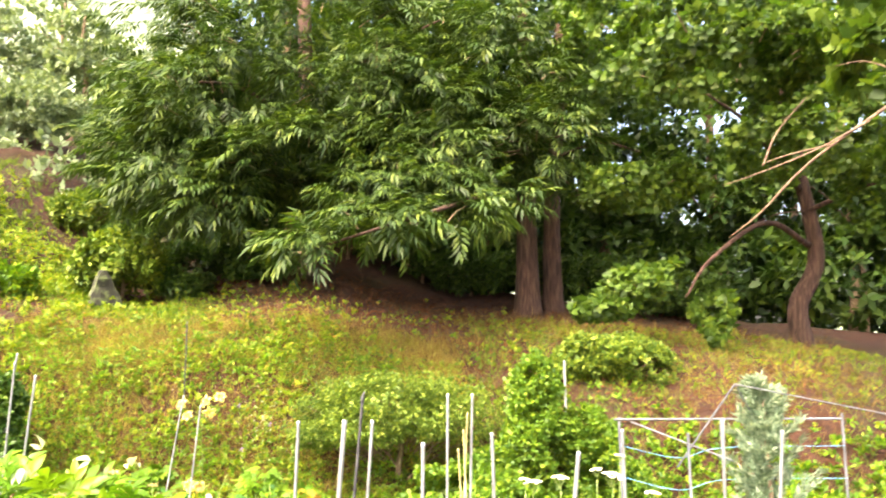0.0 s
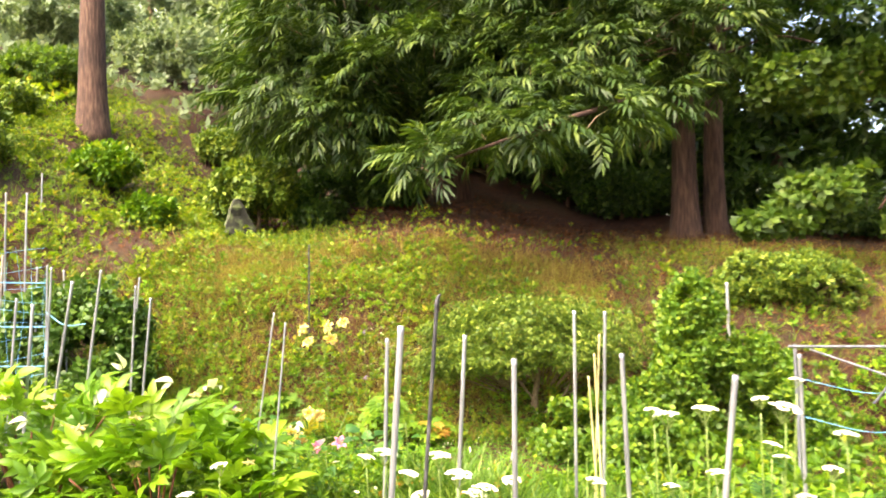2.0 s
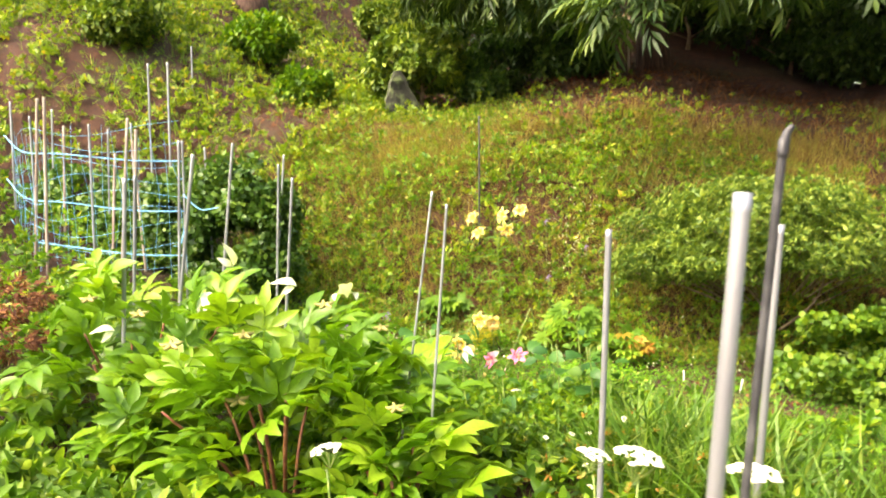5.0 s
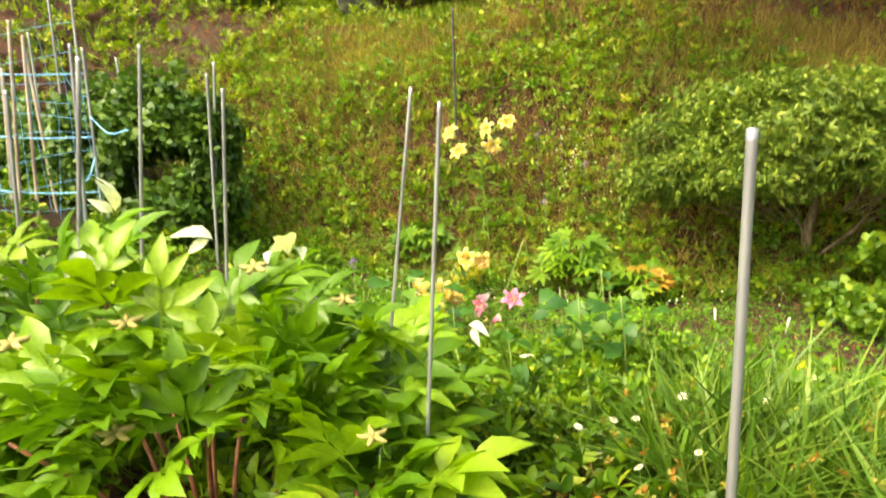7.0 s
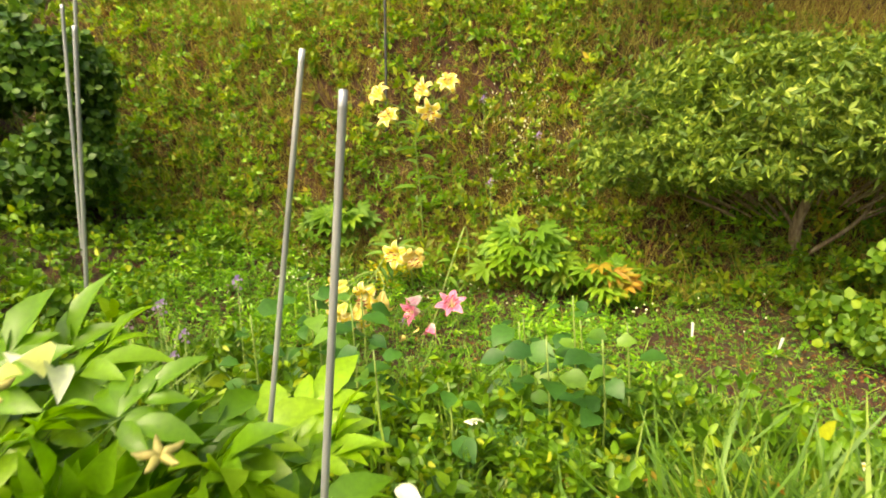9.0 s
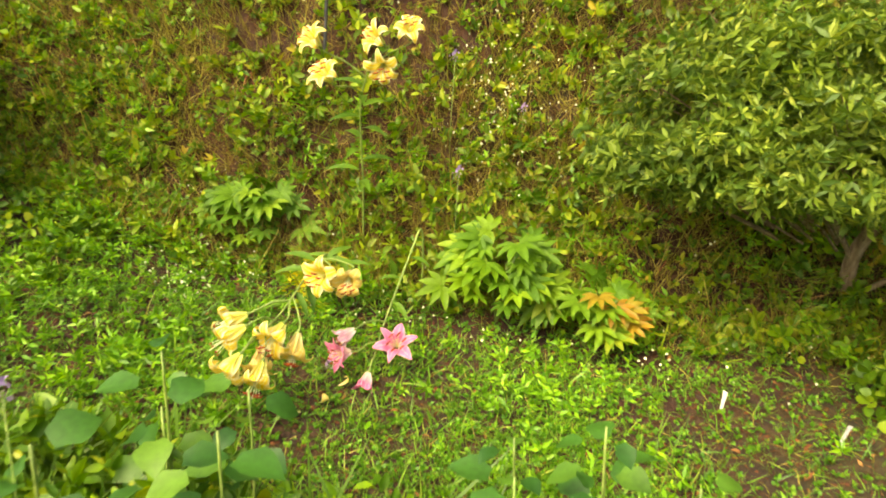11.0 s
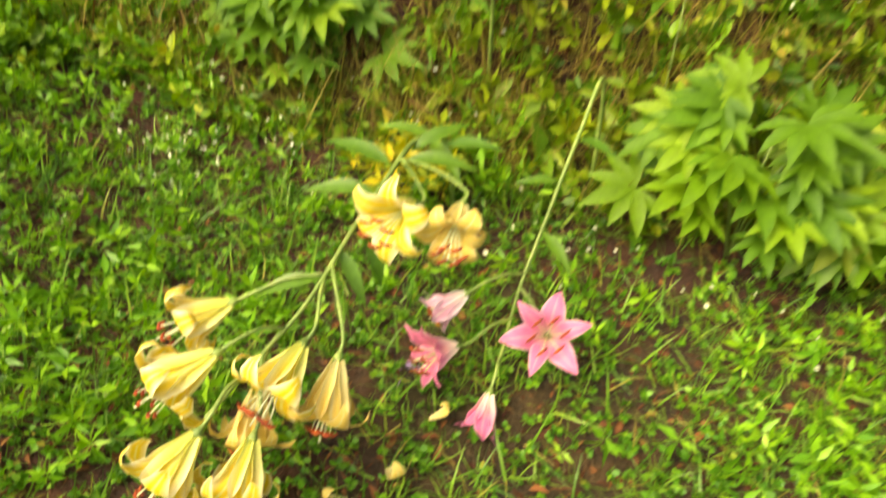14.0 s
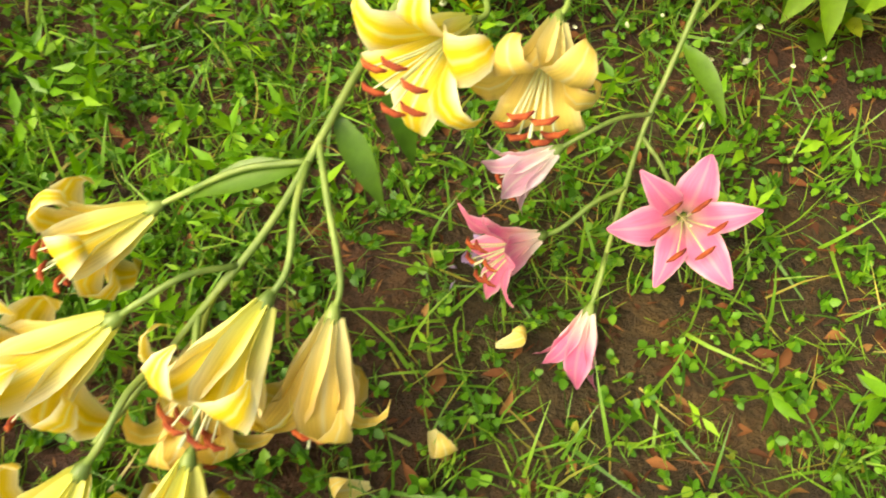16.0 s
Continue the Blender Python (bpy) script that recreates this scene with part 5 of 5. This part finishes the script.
fr_ = np.random.default_rng(21)
uv_pts = np.array([(0.045 * q * np.cos(a), 0.045 * q * np.sin(a), 0.012 * (1 - q * q)) for q, a in zip(np.sqrt(fr_.uniform(0, 1, 46)), fr_.uniform(0, 6.28, 46))])
UMBEL = tri_mesh("umbel", *join([(dome(0.0075, 0.006)[0] + p, dome(0.0075, 0.006)[1]) for p in uv_pts]))
UMBEL.materials.append(M_WHITE)
RAYS = tri_mesh("umbel_frame", *join([tube(np.array([(0, 0, -0.05), p * (0.7, 0.7, 1) + (0, 0, -0.02), p]), 0.0012, 4, False) for p in uv_pts[::4]]))
RAYS.materials.append(M_STEM)
FEATHER = tri_mesh("feathery_leaf", *join([scatter(flat_leaf(0.3), np.array([(0, s, 0) for s in np.linspace(0.1, 0.95, 12)]), np.array([((-1) ** i, 0.7, 0.1) for i in range(12)]), np.tile((0, 0, 1.0), (12, 1)), np.linspace(0.42, 0.16, 12)), blade(0.03, 0.1)]))
FEATHER.materials.append(M_BROAD)


def umbel_plant(x, y, z, s, seed):
    r = np.random.default_rng(seed)
    g = float(smooth_height(x, y))
    root = thing("white_umbel_plant", None, None, "tall white lacy umbel flower on a thin green stem", "flower", "white umbel flowers")
    root.location = (x, y, g)
    h = z - g
    part("stem", tri_mesh("stem", *tube(bezier([(r.uniform(-0.1, 0.1), 0, -0.03), (r.uniform(-0.04, 0.04), 0.02, h * 0.5), (0, 0, h - 0.045)], 6), np.linspace(0.005, 0.0025, 13), 6)), M_STEM, root)
    m = Matrix.Translation((0, 0, h)) @ Euler((r.uniform(-0.25, 0.15), r.uniform(-0.25, 0.25), r.uniform(0, 6))).to_matrix().to_4x4() @ Matrix.Diagonal((s, s, s, 1))
    part("umbel", UMBEL, None, root, "flat white flower head", m)
    part("umbel_frame", RAYS, None, root, "", m)
    for k in range(7):
        a = r.uniform(0, 6.28)
        part("leaf", FEATHER, None, root, m=to_matrix((0, 0, h * r.uniform(0.1, 0.8)), (np.cos(a), np.sin(a), 0.5), (0, 0, 1), r.uniform(0.1, 0.2)))


for i, (x, y, z, s) in enumerate(((2.98, -5.57, 1.33, 1.0), (3.24, -5.53, 1.33, 1.1), (2.81, -5.59, 1.33, 0.7), (3.16, -5.54, 1.36, 0.7), (2.86, -5.5, 1.3, 1.0), (3.01, -5.55, 1.12, 0.8), (3.19, -5.53, 1.21, 0.7), (3.24, -5.45, 1.15, 0.7), (3.39, -5.49, 1.12, 0.8), (3.28, -5.52, 1.42, 0.6),
                                  (3.3, -5.5, 1.03, 0.8), (2.86, -5.57, 1.08, 0.6), (1.95, -5.45, 1.08, 0.8), (2.1, -5.3, 1.05, 0.9), (2.0, -5.1, 1.07, 1.1), (2.25, -5.67, 1.09, 0.9), (2.14, -5.5, 1.09, 1.0), (1.78, -5.1, 1.08, 1.1), (1.67, -5.0, 1.04, 0.8), (2.3, -5.2, 1.0, 0.9),
                                  (1.05, -5.1, 1.02, 0.9), (1.0, -5.3, 0.95, 0.7), (2.5, -5.6, 1.0, 0.9), (2.62, -5.4, 1.05, 0.8), (3.5, -5.3, 1.2, 0.9), (3.6, -5.6, 1.1, 0.9), (0.7, -2.26, 0.4, 0.7), (2.4, -5.9, 0.95, 0.9), (2.2, -5.85, 0.98, 1.0), (2.75, -5.85, 1.0, 0.8), (2.05, -5.6, 0.98, 1.0), (2.35, -5.75, 1.02, 1.0), (2.0, -5.85, 0.9, 1.1), (2.18, -5.4, 1.0, 0.9), (1.95, -5.25, 0.95, 0.9), (2.55, -5.8, 0.92, 1.0))):
    umbel_plant(x, y, z, s, 300 + i)

RAYPET = tri_mesh("petal_ring", *scatter(long_leaf(0.3, 0.1, 0.05, 2), np.array([(0.004 * np.cos(a), 0.004 * np.sin(a), 0) for a in np.arange(14) * 0.449]), np.array([(np.cos(a), np.sin(a), 0.1) for a in np.arange(14) * 0.449]), np.tile((0, 0, 1.0), (14, 1)), 0.016))
RAYPET.materials.append(M_WHITE)
DISC = tri_mesh("flower_disc", *dome(0.007, 0.005, 9))
DISC.materials.append(M_DISC)


def daisy(x, y, h, seed):
    r = np.random.default_rng(seed)
    g = float(smooth_height(x, y))
    root = thing("daisy", None, None, "small white daisy with a yellow centre", "flower", "daisies")
    root.location = (x, y, g)
    part("stem", tri_mesh("stem", *tube(bezier([(0.02, 0.01, -0.02), (0.01, 0, h * 0.5), (0, 0, h)], 4), 0.0018, 5)), M_STEM, root)
    m = Matrix.Translation((0, 0, h)) @ Euler((r.uniform(0.1, 0.8), r.uniform(-0.5, 0.5), 0)).to_matrix().to_4x4()
    part("petal_ring", RAYPET, None, root, "", m)
    part("flower_disc", DISC, None, root, "", m)


for i, (x, y, z) in enumerate(((1.22, -2.71, 0.33), (1.09, -2.78, 0.2), (1.01, -2.78, 0.31), (1.14, -2.74, 0.33), (1.3, -2.73, 0.15), (1.39, -2.63, 0.4), (1.25, -2.95, 0.25), (1.45, -2.9, 0.3), (1.7, -2.5, 0.35), (1.9, -2.2, 0.35), (1.3, -3.1, 0.2))):
    daisy(x, y, z - float(smooth_height(x, y)), 400 + i)

PURPLEHEAD = tri_mesh("purple_head", *join([scatter(flat_leaf(0.7), fr_.normal(0, 0.012, (14, 3)), fr_.normal(0, 1, (14, 3)), fr_.normal(0, 1, (14, 3)), 0.02)]))
PURPLEHEAD.materials.append(M_PURPLE)
for i, (x, y, z) in enumerate(((-0.44, -2.23, 0.72), (-0.18, -2.15, 0.8), (-0.35, -2.25, 0.62), (-0.55, -2.1, 0.66), (-0.5, -2.35, 0.7), (0.33, 0.13, 0.78), (0.55, 0.75, 1.0), (0.2, 0.6, 1.25), (-0.02, -0.62, 0.12), (-0.3, -2.4, 0.6))):
    g = float(smooth_height(x, y))
    root = thing("purple_flower", None, None, "small violet wildflower on a thin stem", "flower", "violet wildflowers")
    root.location = (x, y, g)
    h = max(z - g, 0.05)
    part("stem", tri_mesh("stem", *tube(np.array([(0.01, 0, -0.02), (0, 0, h * 0.5), (0, 0, h)]), 0.0016, 5)), M_STEM, root)
    part("flower_head", PURPLEHEAD, None, root, "", Matrix.Translation((0, 0, h)))

# white plastic marker tags
for x, y, rz in ((1.95, -0.52, 0.3), (1.53, -0.4, -0.6)):
    tg = bmesh.new()
    bmesh.ops.create_cube(tg, size=1)
    for v in tg.verts:
        v.co.x *= 0.018 * (0.5 if v.co.z < 0 else 1)
        v.co.y *= 0.002
        v.co.z *= 0.13
    me = bpy.data.meshes.new("plant_tag")
    tg.to_mesh(me)
    tg.free()
    ob = thing("plant_tag", me, M_TAG, "small white plastic plant tag stuck in the soil", "tag")
    ob.location = (x, y, float(smooth_height(x, y)) + 0.05)
    ob.rotation_euler = (0.2, 0.12, rz)

# ---- ground cover ----


def place(n, x0, x1, y0, y1, seed, keep=None):
    r = np.random.default_rng(seed)
    x, y = r.uniform(x0, x1, n), r.uniform(y0, y1, n)
    if keep is not None:
        m = keep(x, y, r)
        x, y = x[m], y[m]
    return np.stack([x, y, smooth_height(x, y)], 1), r


def cover(name, tpls, mat, label, n, box, size, seed, keep=None, upright=0.6, lift=0.0, jitter=0.35, category="ground cover"):
    P, r = place(n, *box, seed, keep)
    w = r.integers(0, len(tpls), len(P))
    pcs = []
    N = slope_normal(P[:, 0], P[:, 1])
    for i, t in enumerate(tpls):
        m = w == i
        k = int(m.sum())
        up = N[m] * 0.5 + (0, -0.1, 0.6)
        side = r.normal(0, 1, (k, 3)) * (1, 1, 0.3)
        along = up * upright + side * (1 - upright) + r.normal(0, jitter * 0.3, (k, 3))
        s = r.uniform(*size, k)
        pcs.append(scatter(t, P[m] + up * lift * r.uniform(0.2, 1, (k, 1)), along, up + side * 0.5 + r.normal(0, jitter, (k, 3)), s))
    return thing(name, tri_mesh(name, *join(pcs)), mat, label, category, kind="stuff")


TUFT = [scatter(blade(0.042, b), np.zeros((6, 3)) + np.random.default_rng(i).normal(0, 0.08, (6, 3)) * (1, 0, 1), np.random.default_rng(i + 5).normal(0, 0.42, (6, 3)) * (1, 0, 1) + (0, 1, 0), np.random.default_rng(i + 9).normal(0, 1, (6, 3)), np.random.default_rng(i + 2).uniform(0.5, 1.1, 6)) for i, b in enumerate((0.3, 0.55, 0.8))]
FINE = [scatter(blade(0.05, b, 3), np.zeros((5, 3)) + np.random.default_rng(i + 160).normal(0, 0.1, (5, 3)) * (1, 0, 1), np.random.default_rng(i + 165).normal(0, 0.7, (5, 3)) * (1, 0, 1) + (0, 1, 0), np.random.default_rng(i + 169).normal(0, 1, (5, 3)), np.random.default_rng(i + 162).uniform(0.4, 1.15, 5)) for i, b in enumerate((0.35, 0.65, 1.0))]
SHOOT = [spray(lance_leaf(0.34, 0.2), 9, 1.0, 0.35, q, axis=1.3) for q in (45, 46, 47)]
STRAW = [scatter(blade(0.017, b, 1), np.zeros((5, 3)) + np.random.default_rng(i + 30).normal(0, 0.1, (5, 3)) * (1, 0, 1), np.random.default_rng(i + 35).normal(0, 0.28, (5, 3)) * (1, 0, 1) + (0, 1, 0), np.random.default_rng(i + 39).normal(0, 1, (5, 3)), np.random.default_rng(i + 32).uniform(0.5, 1.1, 5)) for i, b in enumerate((0.2, 0.5))]
WEED = [spray(round_leaf(0.5), 7, 0.9, 0.35, s, axis=1.0) for s in (41, 42)]
CLOVER = [spray(round_leaf(0.8), 5, 1.0, 0.3, s, axis=0.5) for s in (43, 44)]
FROND = [join([scatter(flat_leaf(0.4), np.array([(0, s, 0.12 * s - 0.25 * s * s) for s in np.linspace(0.15, 0.95, 10)]), np.array([((-1) ** i, 0.6, 0.1) for i in range(10)]), np.tile((0, 0.2, 1.0), (10, 1)), np.linspace(0.4, 0.18, 10))])]


def bank_green(x, y, r):
    d = 0.62 + 0.5 * wave(x, y, 1.7, 80) + 0.45 * wave(x, y, 5.0, 86)
    bare = np.clip((y - 1.45 - 0.35 * np.sin(x * 2.1)) / 0.8, 0, 1) * np.clip((x + 1.6) / 1.2, 0, 1)
    shade = np.clip(y - 4.0, 0, 1) * (x > -2.2) * (x < 8)
    return r.uniform(0, 1, len(x)) < np.clip(d, np.where(y < 1.6, 0.32, 0.15), 1) * (1 - 0.9 * bare) * (1 - 0.85 * shade)


def bank_straw(x, y, r):
    return r.uniform(0, 1, len(x)) < np.clip(0.7 + 0.6 * wave(x, y, 2.6, 84), 0.25, 1)


def bank_shoots(x, y, r):
    return wave(x, y, 4.3, 88) > 0.15


def bed_patch(x, y, r):
    thin = 1 - 0.6 * np.clip((x - 0.95) / 0.5, 0, 1) * (y > -1.05) * (x < 2.8)
    return r.uniform(0, 1, len(x)) < np.clip(0.62 + 0.62 * wave(x, y, 4.2, 81) + 0.3 * wave(x, y, 11.0, 83), 0.5, 1) * thin


# the bed round the lilies, seen from close by
def lush(x, y, r):
    d = np.clip(0.25 - 0.9 * (x + 0.1) + 0.35 * (y + 0.9), 0, 0.7) + 0.75 * wave(x, y, 3.4, 82)
    return r.uniform(0, 1, len(x)) < np.clip(d, 0.06, 1)


cover("bed_grass", FINE, M_BEDGRASS, "fresh green grass tufts in the garden bed", 10500, (-1.6, 3.0, -1.9, 0.15), (0.05, 0.125), 501, bed_patch, 0.6)
cover("bed_clover", CLOVER, M_CLOVER, "small clover and weed leaves in the garden bed", 17000, (-1.6, 3.0, -1.9, 0.15), (0.009, 0.02), 502, bed_patch, 0.6, 0.02)
cover("bed_weeds", SHOOT, M_LUSH, "lush pointed-leaved weeds in the garden bed", 2300, (-1.8, 2.0, -1.9, 0.3), (0.02, 0.05), 503, lush, 0.62, 0.05)
cover("bed_litter", [flat_leaf(0.08), flat_leaf(0.12), long_leaf(0.4, 0.3, 0.3, 2)], M_LITTER, "brown twigs and dead leaves scattered on the soil", 14000, (-1.7, 3.0, -1.9, 0.3), (0.012, 0.045), 504, None, 0.05, 0.004)
cover("bed_white_flowers", [dome(0.4, 0.3, 6)], M_WHITE, "tiny white wildflowers at the foot of the bank", 110, (-1.15, -0.6, -0.5, 0.05), (0.012, 0.022), 564, lambda x, y, r: wave(x, y, 7.0, 89) > 0.1, 0.9, 0.09, category="wildflowers")
cover("yellow_herb", SHOOT, M_GOLDHERB, "small herb with bright yellow leaves and florets", 46, (-0.36, -0.14, -0.22, 0.02), (0.03, 0.055), 565, None, 0.85, 0.16, category="plant")
cover("bed_straw", [blade(0.03, 0.3), blade(0.03, 0.7)], M_GOLD, "thin dry grass stems lying in the garden bed", 1500, (-1.7, 2.2, -1.9, 0.3), (0.04, 0.12), 560, None, 0.2, 0.012)
# the rest of the bed that the path crosses
cover("garden_grass", TUFT, M_GRASS, "grass tufts growing among the garden plants", 5500, (-3.5, 5.5, -6.5, -1.4), (0.06, 0.2), 505, bed_patch, 0.55)
cover("garden_weeds", WEED, M_WEED, "leafy weeds growing among the garden plants", 4200, (-3.5, 5.5, -6.5, -1.4), (0.05, 0.11), 506, bed_patch, 0.55, 0.15)
cover("near_grass", TUFT, M_GRASS, "grass tufts beside the garden path", 2200, (-3, 7, -11, -6.5), (0.06, 0.2), 507, bed_patch, 0.6)
cover("right_garden_weeds", WEED, M_WEED, "leafy weeds under the pipe frame", 4200, (3.0, 9.5, -5, 1.0), (0.05, 0.11), 508, bed_patch, 0.55, 0.2)
cover("left_garden_weeds", WEED, M_WEED, "leafy green weeds in the left plot", 2400, (-8, -2.2, -4, 0.6), (0.04, 0.085), 509, None, 0.55, 0.25)
cover("plot_edge_weeds", WEED + CLOVER, M_WEED, "small leafy weeds at the edge of the plot", 2800, (-3.2, -1.3, -2.6, 0.9), (0.025, 0.06), 530, bed_patch, 0.6, 0.06)
cover("plot_edge_grass", TUFT, M_GRASS, "short grass at the edge of the plot", 3000, (-3.2, -1.3, -2.6, 0.9), (0.04, 0.12), 531, bed_patch, 0.75)
# the bank
cover("bank_stalks", STRAW, M_STRAW, "thin straw-coloured stalks standing on the steep bank", 4500, (-3.2, 3.4, 0.1, 2.6), (0.1, 0.32), 532, None, 0.85)
cover("bank_dry_grass", STRAW, M_GOLD, "golden dry grass and thin stems on the steep bank", 13000, (-3.2, 3.0, 0.05, 2.3), (0.1, 0.3), 561, bank_straw, 0.72)
cover("bank_shoots", SHOOT, M_LUSH, "fresh leafy shoots on the steep bank", 1700, (-3.0, 3.0, 0.0, 1.7), (0.025, 0.06), 562, bank_shoots, 0.65, 0.08)
cover("bank_sprouts", WEED + CLOVER, M_WEED, "small fresh leaves on the steep bank", 3200, (-3.0, 3.0, 0.0, 1.9), (0.018, 0.05), 533, None, 0.55, 0.05)
cover("bank_weeds", FROND + WEED, M_FERN, "yellow-green fern and weed leaves on the bank", 6000, (-3, 3.2, 0.1, 3.4), (0.03, 0.075), 510, bank_green, 0.45, 0.06)
cover("bank_weeds", FROND + WEED, M_FERN, "yellow-green fern and weed leaves on the slope", 7500, (-10, -3, 0.6, 9), (0.04, 0.1), 511, bank_green, 0.5, 0.1)
cover("bank_weeds", FROND + WEED, M_FERN, "yellow-green fern and weed leaves on the upper bank", 4000, (-3, 9, 2.6, 6.0), (0.03, 0.08), 512, bank_green, 0.45, 0.06)
cover("bank_weeds", WEED, M_WEED, "dark green weed leaves on the bank", 3500, (-3, 6, 0.05, 3.0), (0.03, 0.08), 513, bank_green, 0.5, 0.08)
cover("bank_grass", TUFT, M_GRASS, "green grass tufts on the bank", 9000, (-4, 6, 0.0, 4.2), (0.07, 0.22), 514, bank_green, 0.6)
cover("dry_grass", TUFT, M_LITTER, "dry brown grass stalks and pine litter on the bank", 2600, (-5, 8, 0.2, 5.5), (0.06, 0.22), 515, None, 0.5)
cover("litter", [flat_leaf(0.1), flat_leaf(0.3)], M_LITTER, "red-brown needle litter under the trees", 19000, (-4, 9, 1.2, 6.5), (0.04, 0.12), 516, None, 0.03, 0.006)
cover("slope_grass", TUFT, M_GRASS, "grass tufts on the upper slope", 7000, (-11, -3, 1, 10), (0.1, 0.3), 517, bank_green, 0.6)


def bank_clumps(x, y, r):
    m = wave(x, y, 6.5, 91) + 0.5 * wave(x, y, 1.3, 92) > 0.42
    bare = np.clip((y - 1.5) / 0.8, 0, 1) * np.clip((x + 1.4) / 1.2, 0, 1)
    return m & (r.uniform(0, 1, len(x)) > 0.8 * bare)


cover("bank_clumps", FROND + WEED, M_FERN, "clumps of yellow-green ferns and tall weeds on the bank", 4600, (-3.2, 4.5, 0.15, 3.8), (0.025, 0.07), 540, bank_clumps, 0.6, 0.2)
cover("bank_clumps", FROND + WEED, M_WEED, "clumps of fresh green weeds on the bank", 3000, (-3.2, 4.5, 0.1, 3.0), (0.022, 0.06), 541, lambda x, y, r: (wave(x, y, 5.5, 95) > 0.35) & (y < 2.2), 0.6, 0.2)
cover("slope_clumps", FROND + WEED, M_FERN, "clumps of yellow-green ferns on the upper slope", 6000, (-10, -2.6, 0.8, 7), (0.035, 0.09), 542, lambda x, y, r: wave(x, y, 4.5, 93) > 0.3, 0.6, 0.2)
# white flecked wildflowers on the bank
cover("white_wildflowers", [join([(dome(0.35, 0.25, 6)[0], dome(0.35, 0.25, 6)[1])])], M_WHITE, "tiny white wildflowers on the bank", 520, (0.1, 0.9, 0.55, 1.2), (0.012, 0.024), 518, lambda x, y, r: r.uniform(0, 1, len(x)) < np.exp(-((x - 0.45) / 0.25) ** 2 - ((y - 0.85) / 0.2) ** 2), 0.9, 0.3, category="wildflowers")
cover("white_wildflowers", [dome(0.35, 0.25, 6)], M_WHITE, "tiny white wildflowers in the bed", 260, (-1.2, 2.2, -0.3, 1.4), (0.012, 0.022), 519, None, 0.9, 0.12, category="wildflowers")
# long grass clump by the bare stake
cover("long_grass", TUFT, M_LONG, "arching clump of long green blades", 260, (1.35, 2.1, -3.0, -2.3), (0.35, 0.62), 520, None, 0.78, category="grass")
cover("long_grass", TUFT, M_LONG, "arching clump of long green blades beside the stakes", 260, (2.0, 3.4, -4.2, -2.6), (0.3, 0.6), 521, None, 0.78, category="grass")
cover("red_tipped_weeds", WEED, M_RUSTWEED, "low weeds with rusty orange tips", 130, (1.0, 2.3, -3.4, -2.2), (0.016, 0.034), 522, None, 0.6, 0.35)
cover("front_weeds", WEED, M_VINE, "yellowish leafy weeds in front of the peony", 1500, (-1.4, 0.6, -5.1, -4.2), (0.05, 0.1), 523, bed_patch, 0.6, 0.35)
# far scrub uses the leaf colour paled to stand for haze
cover("far_slope_scrub", OVALS, M_HAZEWOODS, "green scrub covering the far slope, leaves paled to imitate haze", 5000, (-26, -2, 9, 32), (0.12, 0.3), 524, None, 0.6, 0.5)
cover("far_slope_scrub", OVALS, M_FERN, "green scrub covering the slope beside the plot", 3500, (-20, -8, -4, 9), (0.09, 0.2), 525, None, 0.6, 0.4)
cover("path_weeds", WEED + FROND, M_WEED, "fresh leafy weeds between the broad-leaved plants", 2200, (-0.6, 1.6, -2.7, -1.6), (0.03, 0.065), 534, bed_patch, 0.6, 0.28)
cover("path_grass", TUFT, M_LONG, "long fresh grass between the broad-leaved plants", 1500, (-0.8, 1.8, -2.7, -1.5), (0.16, 0.4), 535, bed_patch, 0.8)
cover("right_bank_grass", TUFT, M_GRASS, "sparse grass on the soil beside the pipe frame", 2600, (3.3, 10, -1.5, 4.0), (0.08, 0.22), 550, None, 0.65)
cover("right_bank_straw", STRAW, M_STRAW, "dry straw on the soil beside the pipe frame", 3500, (3.3, 10, -1.0, 5.0), (0.1, 0.28), 551, None, 0.7)
cover("right_bank_dry_grass", STRAW, M_GOLD, "golden dry grass on the red soil slope", 3000, (2.8, 9.0, 0.0, 4.5), (0.1, 0.26), 563, bank_straw, 0.6)
cover("right_bank_weeds", WEED, M_FERN, "scattered weeds on the red soil slope", 700, (3.3, 10, 0.0, 4.5), (0.025, 0.06), 552, None, 0.5, 0.08)
